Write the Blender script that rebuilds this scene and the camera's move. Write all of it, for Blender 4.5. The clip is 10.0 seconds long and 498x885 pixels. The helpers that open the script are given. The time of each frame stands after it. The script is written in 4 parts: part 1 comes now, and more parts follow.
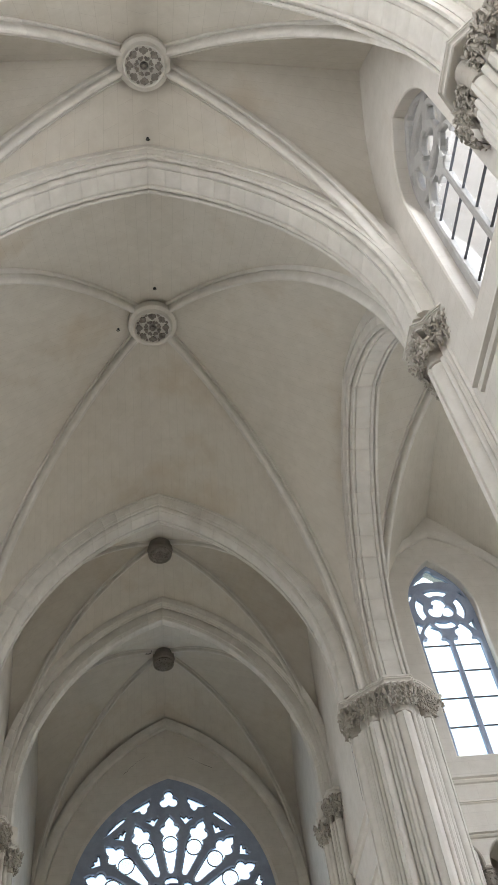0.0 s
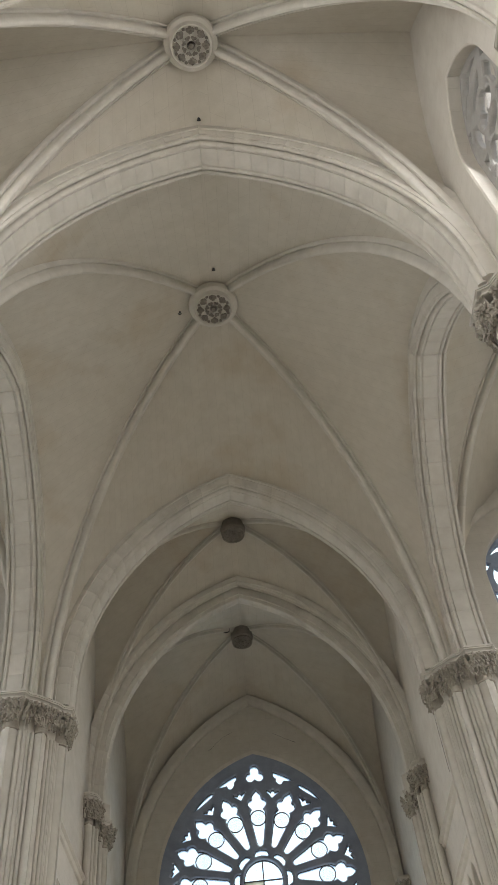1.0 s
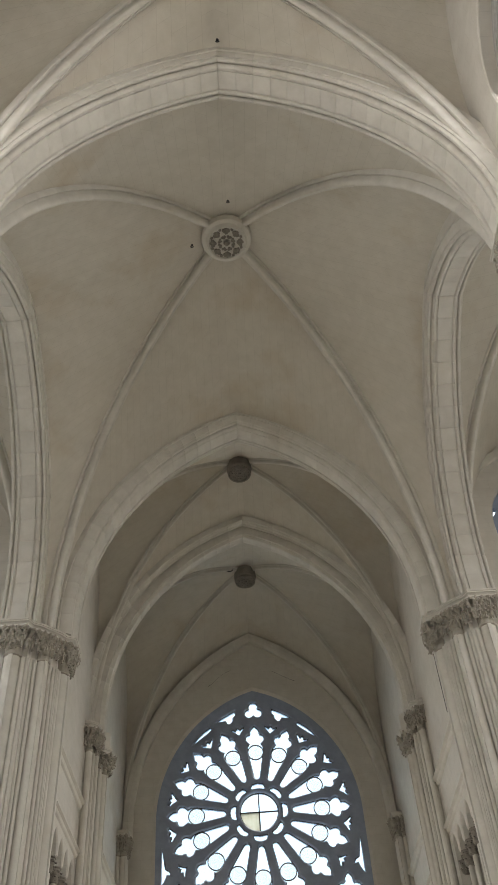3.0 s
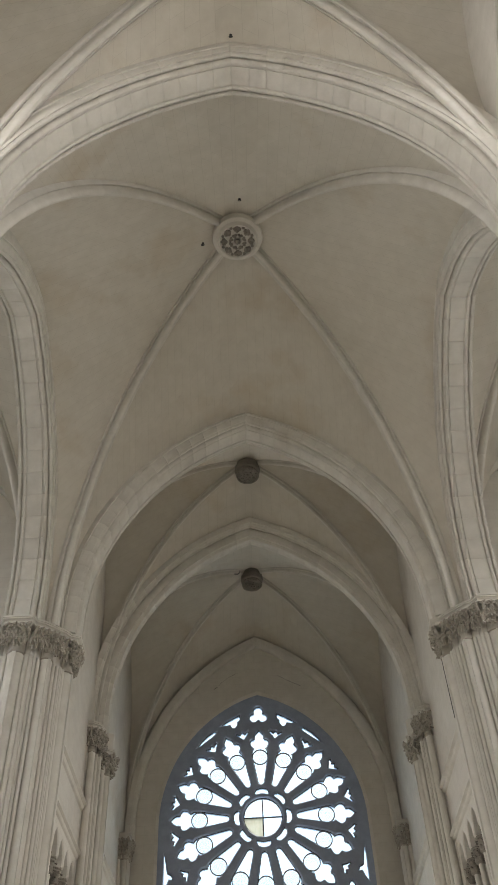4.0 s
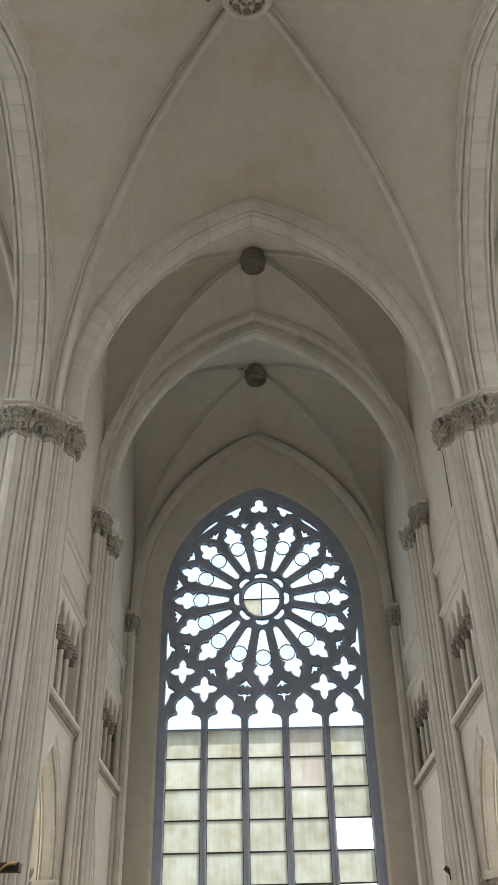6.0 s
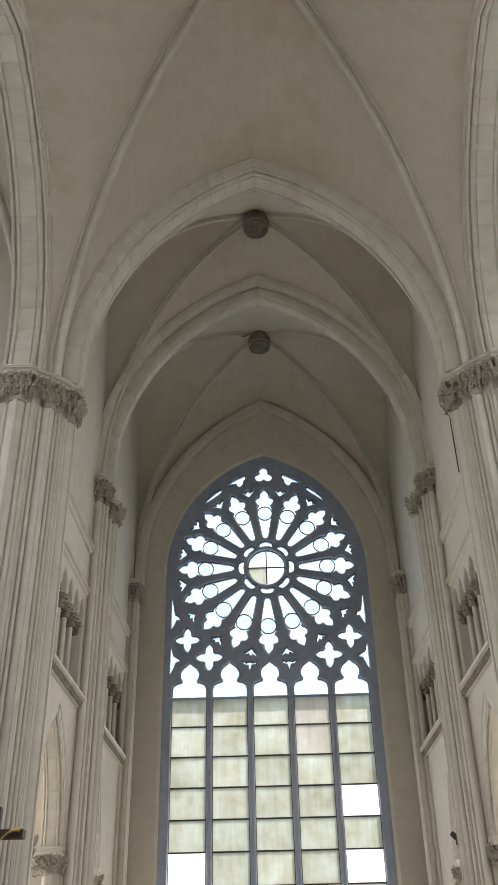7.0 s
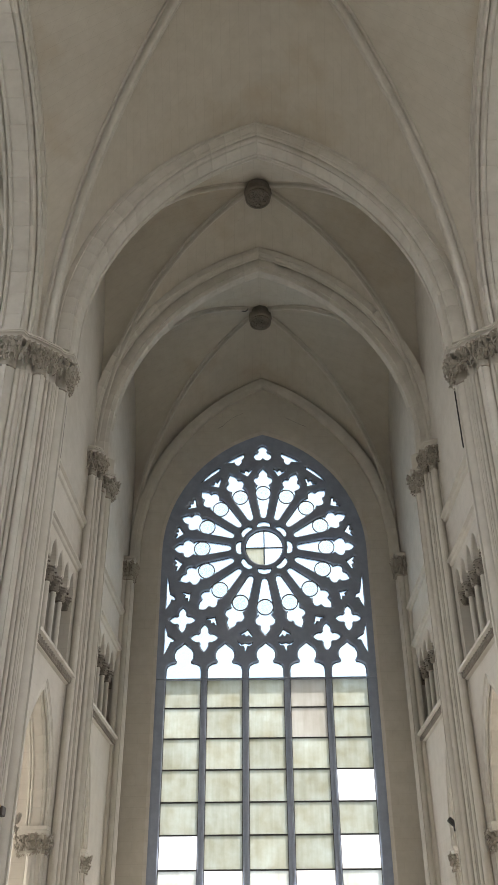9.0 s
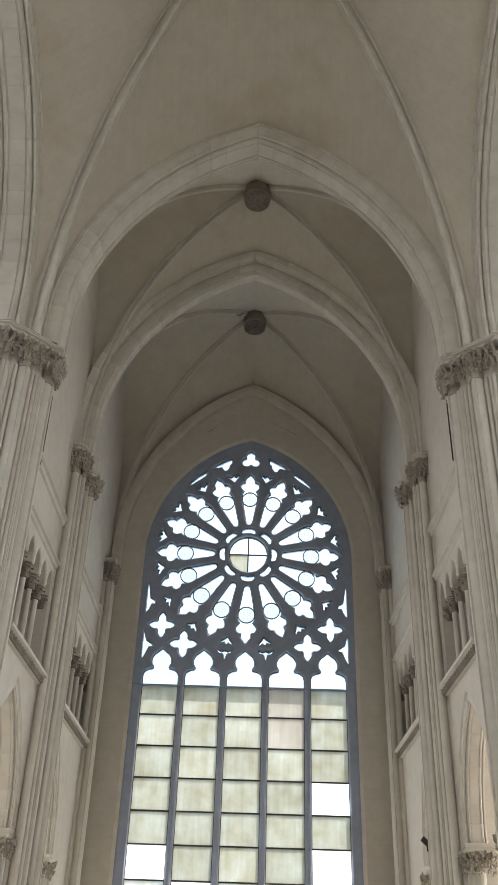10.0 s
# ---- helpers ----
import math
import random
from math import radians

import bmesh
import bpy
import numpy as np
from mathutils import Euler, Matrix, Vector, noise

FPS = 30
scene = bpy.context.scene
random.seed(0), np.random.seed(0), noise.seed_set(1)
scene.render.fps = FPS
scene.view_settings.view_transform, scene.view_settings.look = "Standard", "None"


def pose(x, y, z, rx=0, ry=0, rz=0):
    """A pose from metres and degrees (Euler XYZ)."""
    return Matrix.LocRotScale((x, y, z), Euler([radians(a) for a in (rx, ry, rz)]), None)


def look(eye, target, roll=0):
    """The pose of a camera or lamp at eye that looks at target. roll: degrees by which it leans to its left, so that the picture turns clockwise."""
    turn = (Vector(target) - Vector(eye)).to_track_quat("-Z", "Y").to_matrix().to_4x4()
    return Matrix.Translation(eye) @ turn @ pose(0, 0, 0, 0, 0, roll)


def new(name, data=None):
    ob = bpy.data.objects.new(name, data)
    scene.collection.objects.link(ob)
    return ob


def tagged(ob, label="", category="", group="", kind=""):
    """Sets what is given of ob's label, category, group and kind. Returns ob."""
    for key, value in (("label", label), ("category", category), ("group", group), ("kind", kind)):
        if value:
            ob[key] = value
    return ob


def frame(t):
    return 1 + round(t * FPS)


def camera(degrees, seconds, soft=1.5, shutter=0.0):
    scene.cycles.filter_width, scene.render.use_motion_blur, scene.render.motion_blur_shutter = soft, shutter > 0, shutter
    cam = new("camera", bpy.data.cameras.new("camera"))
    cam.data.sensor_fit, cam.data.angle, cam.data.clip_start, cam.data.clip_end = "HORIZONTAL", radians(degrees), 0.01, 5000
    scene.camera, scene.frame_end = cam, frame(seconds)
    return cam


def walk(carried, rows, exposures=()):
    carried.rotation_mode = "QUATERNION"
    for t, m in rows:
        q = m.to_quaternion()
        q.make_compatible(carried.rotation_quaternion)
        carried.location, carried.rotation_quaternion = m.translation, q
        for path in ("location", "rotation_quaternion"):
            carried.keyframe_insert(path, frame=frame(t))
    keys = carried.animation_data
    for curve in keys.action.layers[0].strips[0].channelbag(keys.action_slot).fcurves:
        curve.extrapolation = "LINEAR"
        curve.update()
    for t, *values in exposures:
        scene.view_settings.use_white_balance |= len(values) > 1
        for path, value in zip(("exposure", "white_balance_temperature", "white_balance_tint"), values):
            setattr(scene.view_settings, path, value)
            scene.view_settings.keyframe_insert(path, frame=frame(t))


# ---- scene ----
from mathutils import geometry
from mathutils.bvhtree import BVHTree

cam = camera(32.3, 10.0, soft=0.95)

PATH = [
    (0, (-0.067, 1.117, 1.259), (0.152, 2.379, 2.795), -9.6),
    (0.5, (-0.109, 1.058, 1.219), (-0.019, 2.336, 2.755), -7.4),
    (1, (-0.108, 1.127, 1.264), (-0.045, 2.428, 2.781), -7.2),
    (1.5, (-0.112, 1.166, 1.263), (-0.062, 2.499, 2.753), -6.6),
    (2, (-0.158, 1.233, 1.25), (-0.106, 2.576, 2.731), -4.7),
    (2.5, (-0.198, 1.331, 1.258), (-0.146, 2.694, 2.721), -4.3),
    (3, (-0.154, 1.468, 1.266), (-0.117, 2.86, 2.702), -4.5),
    (4.5, (-0.128, 1.887, 1.273), (-0.118, 3.262, 2.725), -2.4),
    (5, (-0.156, 2.046, 1.224), (-0.148, 3.53, 2.564), -2.0),
    (5.5, (-0.076, 2.307, 1.212), (-0.079, 3.941, 2.365), -1.6),
    (6.8, (-0.072, 2.791, 1.274), (-0.103, 4.474, 2.353), -1.0),
    (7, (-0.055, 2.896, 1.271), (-0.083, 4.594, 2.328), -1.3),
    (7.5, (0.006, 3.13, 1.288), (-0.03, 4.836, 2.332), -1.4),
    (8, (0.085, 3.312, 1.288), (0.041, 5.02, 2.327), -0.8),
    (8.5, (0.02, 3.509, 1.289), (-0.005, 5.216, 2.331), -0.1),
    (9, (0.048, 3.722, 1.284), (0.014, 5.433, 2.319), -0.4),
    (9.5, (0.136, 3.903, 1.301), (0.09, 5.608, 2.345), -0.3),
    (10, (0.178, 4.109, 1.34), (0.161, 5.808, 2.394), 1.9),
]

EXPOSURES = [(0, 1.82, 6350, 12), (0.8, 1.50, 6800, 11), (3, 1.48, 6900, 11), (4.8, 1.55, 6850, 12), (5.8, 1.48, 6750, 12), (10, 1.48, 6750, 12)]
walk(cam, [(t, look(eye, target, roll)) for t, eye, target, roll in PATH], EXPOSURES)

# ---- world and light ----
world = bpy.data.worlds.new("sky")
scene.world = world
world.use_nodes = True
wn = world.node_tree
sky = wn.nodes.new("ShaderNodeTexSky")
sky.sky_type, sky.sun_disc = "NISHITA", False
sky.dust_density, sky.ozone_density = 6.0, 0.6
sky.sun_elevation, sky.sun_rotation = radians(66), radians(40)
wn.nodes["Background"].inputs["Strength"].default_value = 0.115
# thin bright cloud over the whole sky
veil = wn.nodes.new("ShaderNodeMix")
veil.data_type, veil.blend_type = "RGBA", "ADD"
veil.inputs[0].default_value, veil.inputs[7].default_value = 1.0, (2.9, 2.95, 2.95, 1)
wn.links.new(sky.outputs[0], veil.inputs[6])
wn.links.new(veil.outputs[2], wn.nodes["Background"].inputs["Color"])

sun = new("sun", bpy.data.lights.new("sun", "SUN"))
sun.data.energy, sun.data.angle, sun.data.color = 3.0, radians(0.6), (1, 0.95, 0.87)
sun.matrix_world = look((0, 0, 0), (-math.sin(radians(40)) * math.cos(radians(66)), -math.cos(radians(40)) * math.cos(radians(66)), -math.sin(radians(66))))


def window_light(name, place, target, width, height, watts, colour=(0.95, 0.97, 1.0)):
    """An area lamp in an opening: a window's sky light, or added fill."""
    lamp = new(name, bpy.data.lights.new(name, "AREA"))
    lamp.data.shape, lamp.data.size, lamp.data.size_y = "RECTANGLE", width, height
    lamp.data.energy, lamp.data.color = watts, colour
    lamp.matrix_world = look(place, target)
    return lamp


# ---- materials ----
def material(name):
    m = bpy.data.materials.new(name)
    m.use_nodes = True
    nt = m.node_tree
    return m, nt, nt.nodes["Principled BSDF"]


def node(nt, kind, **values):
    n = nt.nodes.new(kind)
    for k, v in values.items():
        n.inputs[k].default_value = v
    return n


def ramp(nt, fac, stops):
    r = nt.nodes.new("ShaderNodeValToRGB")
    while len(r.color_ramp.elements) < len(stops):
        r.color_ramp.elements.new(0.5)
    for e, (p, c) in zip(r.color_ramp.elements, stops):
        e.position, e.color = p, (*c, 1)
    nt.links.new(fac, r.inputs[0])
    return r.outputs[0]


def mix(nt, fac, a, b, mode="MIX"):
    m = nt.nodes.new("ShaderNodeMix")
    m.data_type, m.blend_type = "RGBA", mode
    for socket, value in ((m.inputs[0], fac), (m.inputs[6], a), (m.inputs[7], b)):
        if isinstance(value, (int, float)):
            socket.default_value = value
        elif isinstance(value, tuple):
            socket.default_value = (*value, 1)
        else:
            nt.links.new(value, socket)
    return m.outputs[2]


def stone(name, light, dark, stain, courses=0.0, rough=0.85, grain=0.25, random_tone=0.0, stain_from=0.62):
    """Old limewashed limestone: grain, broad blotches, rust-brown damp stains, and faint course joints along the UV map."""
    m, nt, bsdf = material(name)
    co = nt.nodes.new("ShaderNodeTexCoord")
    big = node(nt, "ShaderNodeTexNoise", Scale=0.35, Detail=6.0, Roughness=0.6)
    mid = node(nt, "ShaderNodeTexNoise", Scale=2.6, Detail=8.0, Roughness=0.65)
    fine = node(nt, "ShaderNodeTexNoise", Scale=38.0, Detail=4.0)
    geo = nt.nodes.new("ShaderNodeNewGeometry")
    for n in (big, mid, fine):
        nt.links.new(geo.outputs["Position"], n.inputs["Vector"])
    tone = mix(nt, ramp(nt, mid.outputs[0], [(0.3, (0, 0, 0)), (0.75, (1, 1, 1))]), light, dark)
    spots = ramp(nt, big.outputs[0], [(stain_from, (0, 0, 0)), (min(stain_from + 0.16, 0.99), (1, 1, 1))])
    fac = nt.nodes.new("ShaderNodeMath")
    fac.operation = "MULTIPLY"
    fac.inputs[1].default_value = 0.55
    nt.links.new(spots, fac.inputs[0])
    colour = mix(nt, fac.outputs[0], tone, stain)
    if random_tone:
        info = nt.nodes.new("ShaderNodeObjectInfo")
        colour = mix(nt, random_tone, colour, ramp(nt, info.outputs["Random"], [(0, (0.35, 0.33, 0.3)), (1, (1, 0.99, 0.95))]), "MULTIPLY")
    height = fine.outputs[0]
    if courses:
        brick = nt.nodes.new("ShaderNodeTexBrick")
        for k, v in (("Color1", (0.9, 0.9, 0.9, 1)), ("Color2", (1, 1, 1, 1)), ("Mortar", (0.5, 0.48, 0.45, 1)), ("Scale", 1.0), ("Mortar Size", 0.006), ("Mortar Smooth", 0.4), ("Brick Width", 0.75), ("Row Height", 0.32)):
            brick.inputs[k].default_value = v
        nt.links.new(co.outputs["UV"], brick.inputs["Vector"])
        colour = mix(nt, courses, colour, brick.outputs["Color"], "MULTIPLY")
    nt.links.new(colour, bsdf.inputs["Base Color"])
    bsdf.inputs["Roughness"].default_value = rough
    bump = node(nt, "ShaderNodeBump", Strength=grain, Distance=0.01)
    nt.links.new(height, bump.inputs["Height"])
    bump2 = node(nt, "ShaderNodeBump", Strength=grain, Distance=0.05)
    nt.links.new(mid.outputs[0], bump2.inputs["Height"])
    nt.links.new(bump.outputs[0], bump2.inputs["Normal"])
    nt.links.new(bump2.outputs[0], bsdf.inputs["Normal"])
    return m


WEB = stone("vault_plaster", (0.60, 0.56, 0.485), (0.53, 0.49, 0.415), (0.45, 0.36, 0.24), courses=0.26, stain_from=0.55)
STONE = stone("pale_limestone", (0.675, 0.645, 0.585), (0.57, 0.54, 0.48), (0.46, 0.40, 0.30), random_tone=0.10)
WALL = stone("limewashed_wall", (0.62, 0.585, 0.525), (0.54, 0.505, 0.445), (0.45, 0.375, 0.27), courses=0.2)
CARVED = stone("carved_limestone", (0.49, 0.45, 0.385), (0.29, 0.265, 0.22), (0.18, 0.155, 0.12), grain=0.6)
BOSS = stone("sooty_carved_stone", (0.30, 0.27, 0.23), (0.17, 0.15, 0.125), (0.12, 0.10, 0.08), grain=0.6)
# Window glare's blue is put into this stone colour; GREY_TRACERY is without it.
TRACERY = stone("glare_blue_tracery_stone", (0.35, 0.405, 0.52), (0.26, 0.305, 0.40), (0.2, 0.22, 0.27))
GREY_TRACERY = stone("grey_tracery_stone", (0.40, 0.39, 0.365), (0.30, 0.29, 0.27), (0.2, 0.19, 0.17))
# Unseen floor, made paler so it bounces more light to the vaults.
FLOOR = stone("floor_flagstone", (0.60, 0.57, 0.51), (0.50, 0.47, 0.41), (0.36, 0.32, 0.26), courses=0.4)


def plain(name, colour, rough=0.5, metal=0.0, bump=0.1):
    m, nt, bsdf = material(name)
    n = node(nt, "ShaderNodeTexNoise", Scale=22.0, Detail=5.0)
    co = nt.nodes.new("ShaderNodeNewGeometry")
    nt.links.new(co.outputs["Position"], n.inputs["Vector"])
    nt.links.new(mix(nt, n.outputs[0], tuple(c * 0.75 for c in colour), tuple(min(1, c * 1.2) for c in colour)), bsdf.inputs["Base Color"])
    bsdf.inputs["Roughness"].default_value, bsdf.inputs["Metallic"].default_value = rough, metal
    b = node(nt, "ShaderNodeBump", Strength=bump, Distance=0.01)
    nt.links.new(n.outputs[0], b.inputs["Height"])
    nt.links.new(b.outputs[0], bsdf.inputs["Normal"])
    return m


LEAD = plain("dark_lead", (0.045, 0.047, 0.052), 0.6, 0.3)


def clear_glass(name, tint=(1, 1, 1)):
    m, nt, bsdf = material(name)
    out = nt.nodes["Material Output"]
    clear = node(nt, "ShaderNodeBsdfTransparent")
    clear.inputs[0].default_value = (*tint, 1)
    gloss = node(nt, "ShaderNodeBsdfGlossy", Roughness=0.08)
    both = node(nt, "ShaderNodeMixShader", Fac=0.05)
    nt.links.new(clear.outputs[0], both.inputs[1])
    nt.links.new(gloss.outputs[0], both.inputs[2])
    nt.links.new(both.outputs[0], out.inputs[0])
    return m


def cloudy_glass(name, tint, dirt):
    """Yellowed cathedral glass: lets a part of the light straight through, unevenly, with dust streaks."""
    m, nt, bsdf = material(name)
    out = nt.nodes["Material Output"]
    geo = nt.nodes.new("ShaderNodeNewGeometry")
    info = nt.nodes.new("ShaderNodeObjectInfo")
    n = node(nt, "ShaderNodeTexNoise", Scale=1.6, Detail=5.0, Roughness=0.6)
    streak = node(nt, "ShaderNodeTexNoise", Scale=1.0, Detail=4.0)
    stretch = nt.nodes.new("ShaderNodeMapping")
    stretch.inputs["Scale"].default_value = (9, 9, 0.7)
    shift = nt.nodes.new("ShaderNodeVectorMath")
    nt.links.new(geo.outputs["Position"], shift.inputs[0])
    nt.links.new(info.outputs["Random"], shift.inputs[1])
    nt.links.new(shift.outputs[0], n.inputs["Vector"])
    nt.links.new(geo.outputs["Position"], stretch.inputs["Vector"])
    nt.links.new(stretch.outputs[0], streak.inputs["Vector"])
    colour = mix(nt, ramp(nt, n.outputs[0], [(0.3, (0, 0, 0)), (0.75, (1, 1, 1))]), tint, dirt)
    colour = mix(nt, 0.22, colour, ramp(nt, streak.outputs[0], [(0.35, (0.55, 0.55, 0.5)), (0.6, (1, 1, 1))]), "MULTIPLY")
    colour = mix(nt, 0.3, colour, ramp(nt, info.outputs["Random"], [(0, (0.6, 0.62, 0.62)), (1, (1, 1, 1))]), "MULTIPLY")
    glow = nt.nodes.new("ShaderNodeBsdfTranslucent")
    nt.links.new(colour, glow.inputs[0])
    dull = node(nt, "ShaderNodeBsdfGlossy", Roughness=0.25)
    both = node(nt, "ShaderNodeMixShader", Fac=0.06)
    nt.links.new(glow.outputs[0], both.inputs[1])
    nt.links.new(dull.outputs[0], both.inputs[2])
    nt.links.new(both.outputs[0], out.inputs[0])
    return m


# The sky's dimmer, bluish light is put into this first glass tint.
SKY_TINT_GLASS = clear_glass("clear_glass", (0.72, 0.835, 0.885))
TINTED = clear_glass("dusty_glass", (0.97, 0.95, 0.93))
PALE = clear_glass("pale_clear_glass", (0.98, 0.99, 1.0))
CLOUDY = cloudy_glass("yellowed_glass", (0.37, 0.40, 0.385), (0.27, 0.27, 0.22))
ROSY = cloudy_glass("rosy_plain_glass", (0.355, 0.36, 0.345), (0.30, 0.295, 0.275))
MILKY = cloudy_glass("milky_glass", (0.50, 0.53, 0.53), (0.38, 0.39, 0.37))


# ---- building blocks ----
def link_mesh(name, bm, mat, smooth=False, sharp=38):
    me = bpy.data.meshes.new(name)
    bmesh.ops.recalc_face_normals(bm, faces=bm.faces)
    bm.to_mesh(me)
    bm.free()
    me.materials.append(mat)
    if smooth:
        me.shade_smooth()
        me.set_sharp_from_angle(angle=radians(sharp))
    return me


def part(name, bm, mat, parent=None, label="", smooth=False):
    ob = new(name, link_mesh(name, bm, mat, smooth))
    ob.parent = parent
    return tagged(ob, label)


def thing(name, label, category, group="", at=(0, 0, 0)):
    ob = new(name)
    ob.location = at
    ob.empty_display_size = 0.1
    return tagged(ob, label, category, group)


def box(bm, x0, y0, z0, x1, y1, z1):
    v = [bm.verts.new(p) for p in ((x0, y0, z0), (x1, y0, z0), (x1, y1, z0), (x0, y1, z0), (x0, y0, z1), (x1, y0, z1), (x1, y1, z1), (x0, y1, z1))]
    for f in ((0, 3, 2, 1), (4, 5, 6, 7), (0, 1, 5, 4), (1, 2, 6, 5), (2, 3, 7, 6), (3, 0, 4, 7)):
        bm.faces.new([v[i] for i in f])


def skin(bm, rings, closed=True, caps=True):
    """A tube through rings of points."""
    rows = [[bm.verts.new(p) for p in ring] for ring in rings]
    n = len(rows[0])
    for a, b in zip(rows, rows[1:]):
        for i in range(n if closed else n - 1):
            j = (i + 1) % n
            bm.faces.new((a[i], a[j], b[j], b[i]))
    if caps and closed:
        bm.faces.new(rows[0][::-1])
        bm.faces.new(rows[-1])


def lathe(bm, cx, cy, profile, n=16, turn=0.0):
    skin(bm, [[(cx + r * math.cos(turn + math.tau * i / n), cy + r * math.sin(turn + math.tau * i / n), z) for i in range(n)] for r, z in profile])


def half_arc(length, rise, u):
    """A pointed arch's half: how far in from the springer, and how high, at u from 0 to 1."""
    if rise < length:
        a = u * math.pi / 2
        return length * (1 - math.cos(a)), rise * math.sin(a)
    r = (length ** 2 + rise ** 2) / (2 * length)
    a, b = u * math.acos(1 - length / r), u * math.pi / 2
    return 0.6 * (r - r * math.cos(a)) + 0.4 * length * (1 - math.cos(b)), 0.6 * r * math.sin(a) + 0.4 * rise * math.sin(b)


def arch_point(half, rise, out, u):
    """A point of a two-centred arch: distance from its axis, and height; out: how far outside the soffit."""
    r = (half ** 2 + rise ** 2) / (2 * half)
    a = u * math.acos(min(1, (r - half) / (r + out)))
    return half - r + (r + out) * math.cos(a), (r + out) * math.sin(a)


# ---- flat pieces with openings ----
def pointed(cx, z0, half, spring, rise, n=14, out=0.0):
    """A pointed opening's outline, from the sill z0 up."""
    side = [arch_point(half, rise, out, i / n) for i in range(n + 1)]
    right = [(cx + x, spring + z) for x, z in side]
    left = [(cx - x, spring + z) for x, z in side[::-1]][1:]
    return [(cx + half + out, z0), *right, *left, (cx - half - out, z0)]


def circle(cx, cz, r, n=24):
    return [(cx + r * math.cos(math.tau * i / n), cz + r * math.sin(math.tau * i / n)) for i in range(n)]


def foils(cx, cz, n, r_lobe, r_centre, turn=90.0, tip=0.0, steps=9):
    """A trefoil or quatrefoil: lobes of r_lobe at r_centre; tip draws each lobe out to a point."""
    pts, half = [], math.pi / n
    lim = math.acos(max(-1, min(1, -(r_centre * math.cos(half)) / r_lobe))) if r_lobe > r_centre * math.sin(half) else math.pi * 0.62
    lim = min(lim, math.pi * 0.66)
    for k in range(n):
        a0 = radians(turn) + math.tau * k / n
        for i in range(steps):
            b = lim * (2 * i / (steps - 1) - 1)
            r = r_lobe * (1 + tip * max(0, 1 - abs(b) / 0.7))
            pts.append((cx + r_centre * math.cos(a0) + r * math.cos(a0 + b), cz + r_centre * math.sin(a0) + r * math.sin(a0 + b)))
    return pts


def turned(pts, cx, cz, angle):
    c, s = math.cos(radians(angle)), math.sin(radians(angle))
    return [(cx + c * x - s * y, cz + s * x + c * y) for x, y in pts]


def shifted(o, by):
    """An outline grown by so much (shrunk, if negative), corner by corner."""
    turn = 1 if sum(x0 * y1 - x1 * y0 for (x0, y0), (x1, y1) in zip(o, o[1:] + o[:1])) > 0 else -1
    out = []
    for (xa, ya), (x, y), (xb, yb) in zip(o[-1:] + o[:-1], o, o[1:] + o[:1]):
        na = Vector((y - ya, xa - x)).normalized()
        nb = Vector((yb - y, x - xb)).normalized()
        n = na + nb
        n = n / max(n.length_squared / 2, 0.6) if n.length > 1e-6 else na
        out.append((x + n.x * by * turn, y + n.y * by * turn))
    return out


def plate_mesh(name, outlines, thick, bevel, mat):
    """A flat slab with openings, in its own x-y plane, cut out along outlines, with chamfered arrises."""
    outlines = [list(o) for o in outlines]
    faces_at = [shifted(o, bevel if i else -bevel) for i, o in enumerate(outlines)] if bevel else outlines
    flat, loops = [], []
    for o in faces_at:
        loops.append(list(range(len(flat), len(flat) + len(o))))
        flat += [Vector(p) for p in o]
    points, _, tris, *_ = geometry.delaunay_2d_cdt(flat, [], loops, 2, 1e-5)
    verts, faces = [], []
    for z, flip in ((thick / 2, False), (-thick / 2, True)):
        k = len(verts)
        verts += [(p.x, p.y, z) for p in points]
        faces += [[k + i for i in (t[::-1] if flip else t)] for t in tris]
    for o, f in zip(outlines, faces_at):
        levels = [(f, thick / 2), (o, thick / 2 - bevel), (o, bevel - thick / 2), (f, -thick / 2)] if bevel else [(o, thick / 2), (o, -thick / 2)]
        k, n = len(verts), len(o)
        for ring, z in levels:
            verts += [(x, y, z) for x, y in ring]
        for j in range(len(levels) - 1):
            faces += [[k + j * n + i, k + j * n + (i + 1) % n, k + (j + 1) * n + (i + 1) % n, k + (j + 1) * n + i] for i in range(n)]
    me = bpy.data.meshes.new(name)
    me.from_pydata(verts, [], faces)
    me.materials.append(mat)
    uv = me.uv_layers.new(name="UVMap")
    for loop in me.loops:
        co = me.vertices[loop.vertex_index].co
        uv.data[loop.index].uv = (co.x + co.z, co.y)
    bm = bmesh.new()
    bm.from_mesh(me)
    bmesh.ops.remove_doubles(bm, verts=bm.verts, dist=0.0002)
    bm.to_mesh(me)
    bm.free()
    return me


def facing(x, y, turn):
    """Stands a slab upright: its x along the wall, its y up; turn 0 faces -y, 90 faces +x."""
    return pose(x, y, 0, 90, 0, turn)


def pane(name, outline, m, mat, parent, thick=0.012):
    ob = new(name, plate_mesh(name, [outline], thick, 0, mat))
    ob.parent = parent
    ob.matrix_local = m
    ob.visible_shadow = False
    return ob


# ---- plan ----
GROUND = -0.35
SPRING = 13.8          # top of the abaci
HALF, RISE, STILT = 4.48, 6.55, 0.6    # soffit of the transverse arches
WALL_X = 4.9           # inner face of the side walls
PIER_X = 5.79           # centres of the crossing piers
ARCH_A, ARCH_B, ARCH_C, EAST = 9.1, 20.45, 25.4, 32.7
PIER_A, PIER_B = 9.25, 20.51
NAVE = (-4.1, 0.2, 4.6)
RIDGE = 21.5

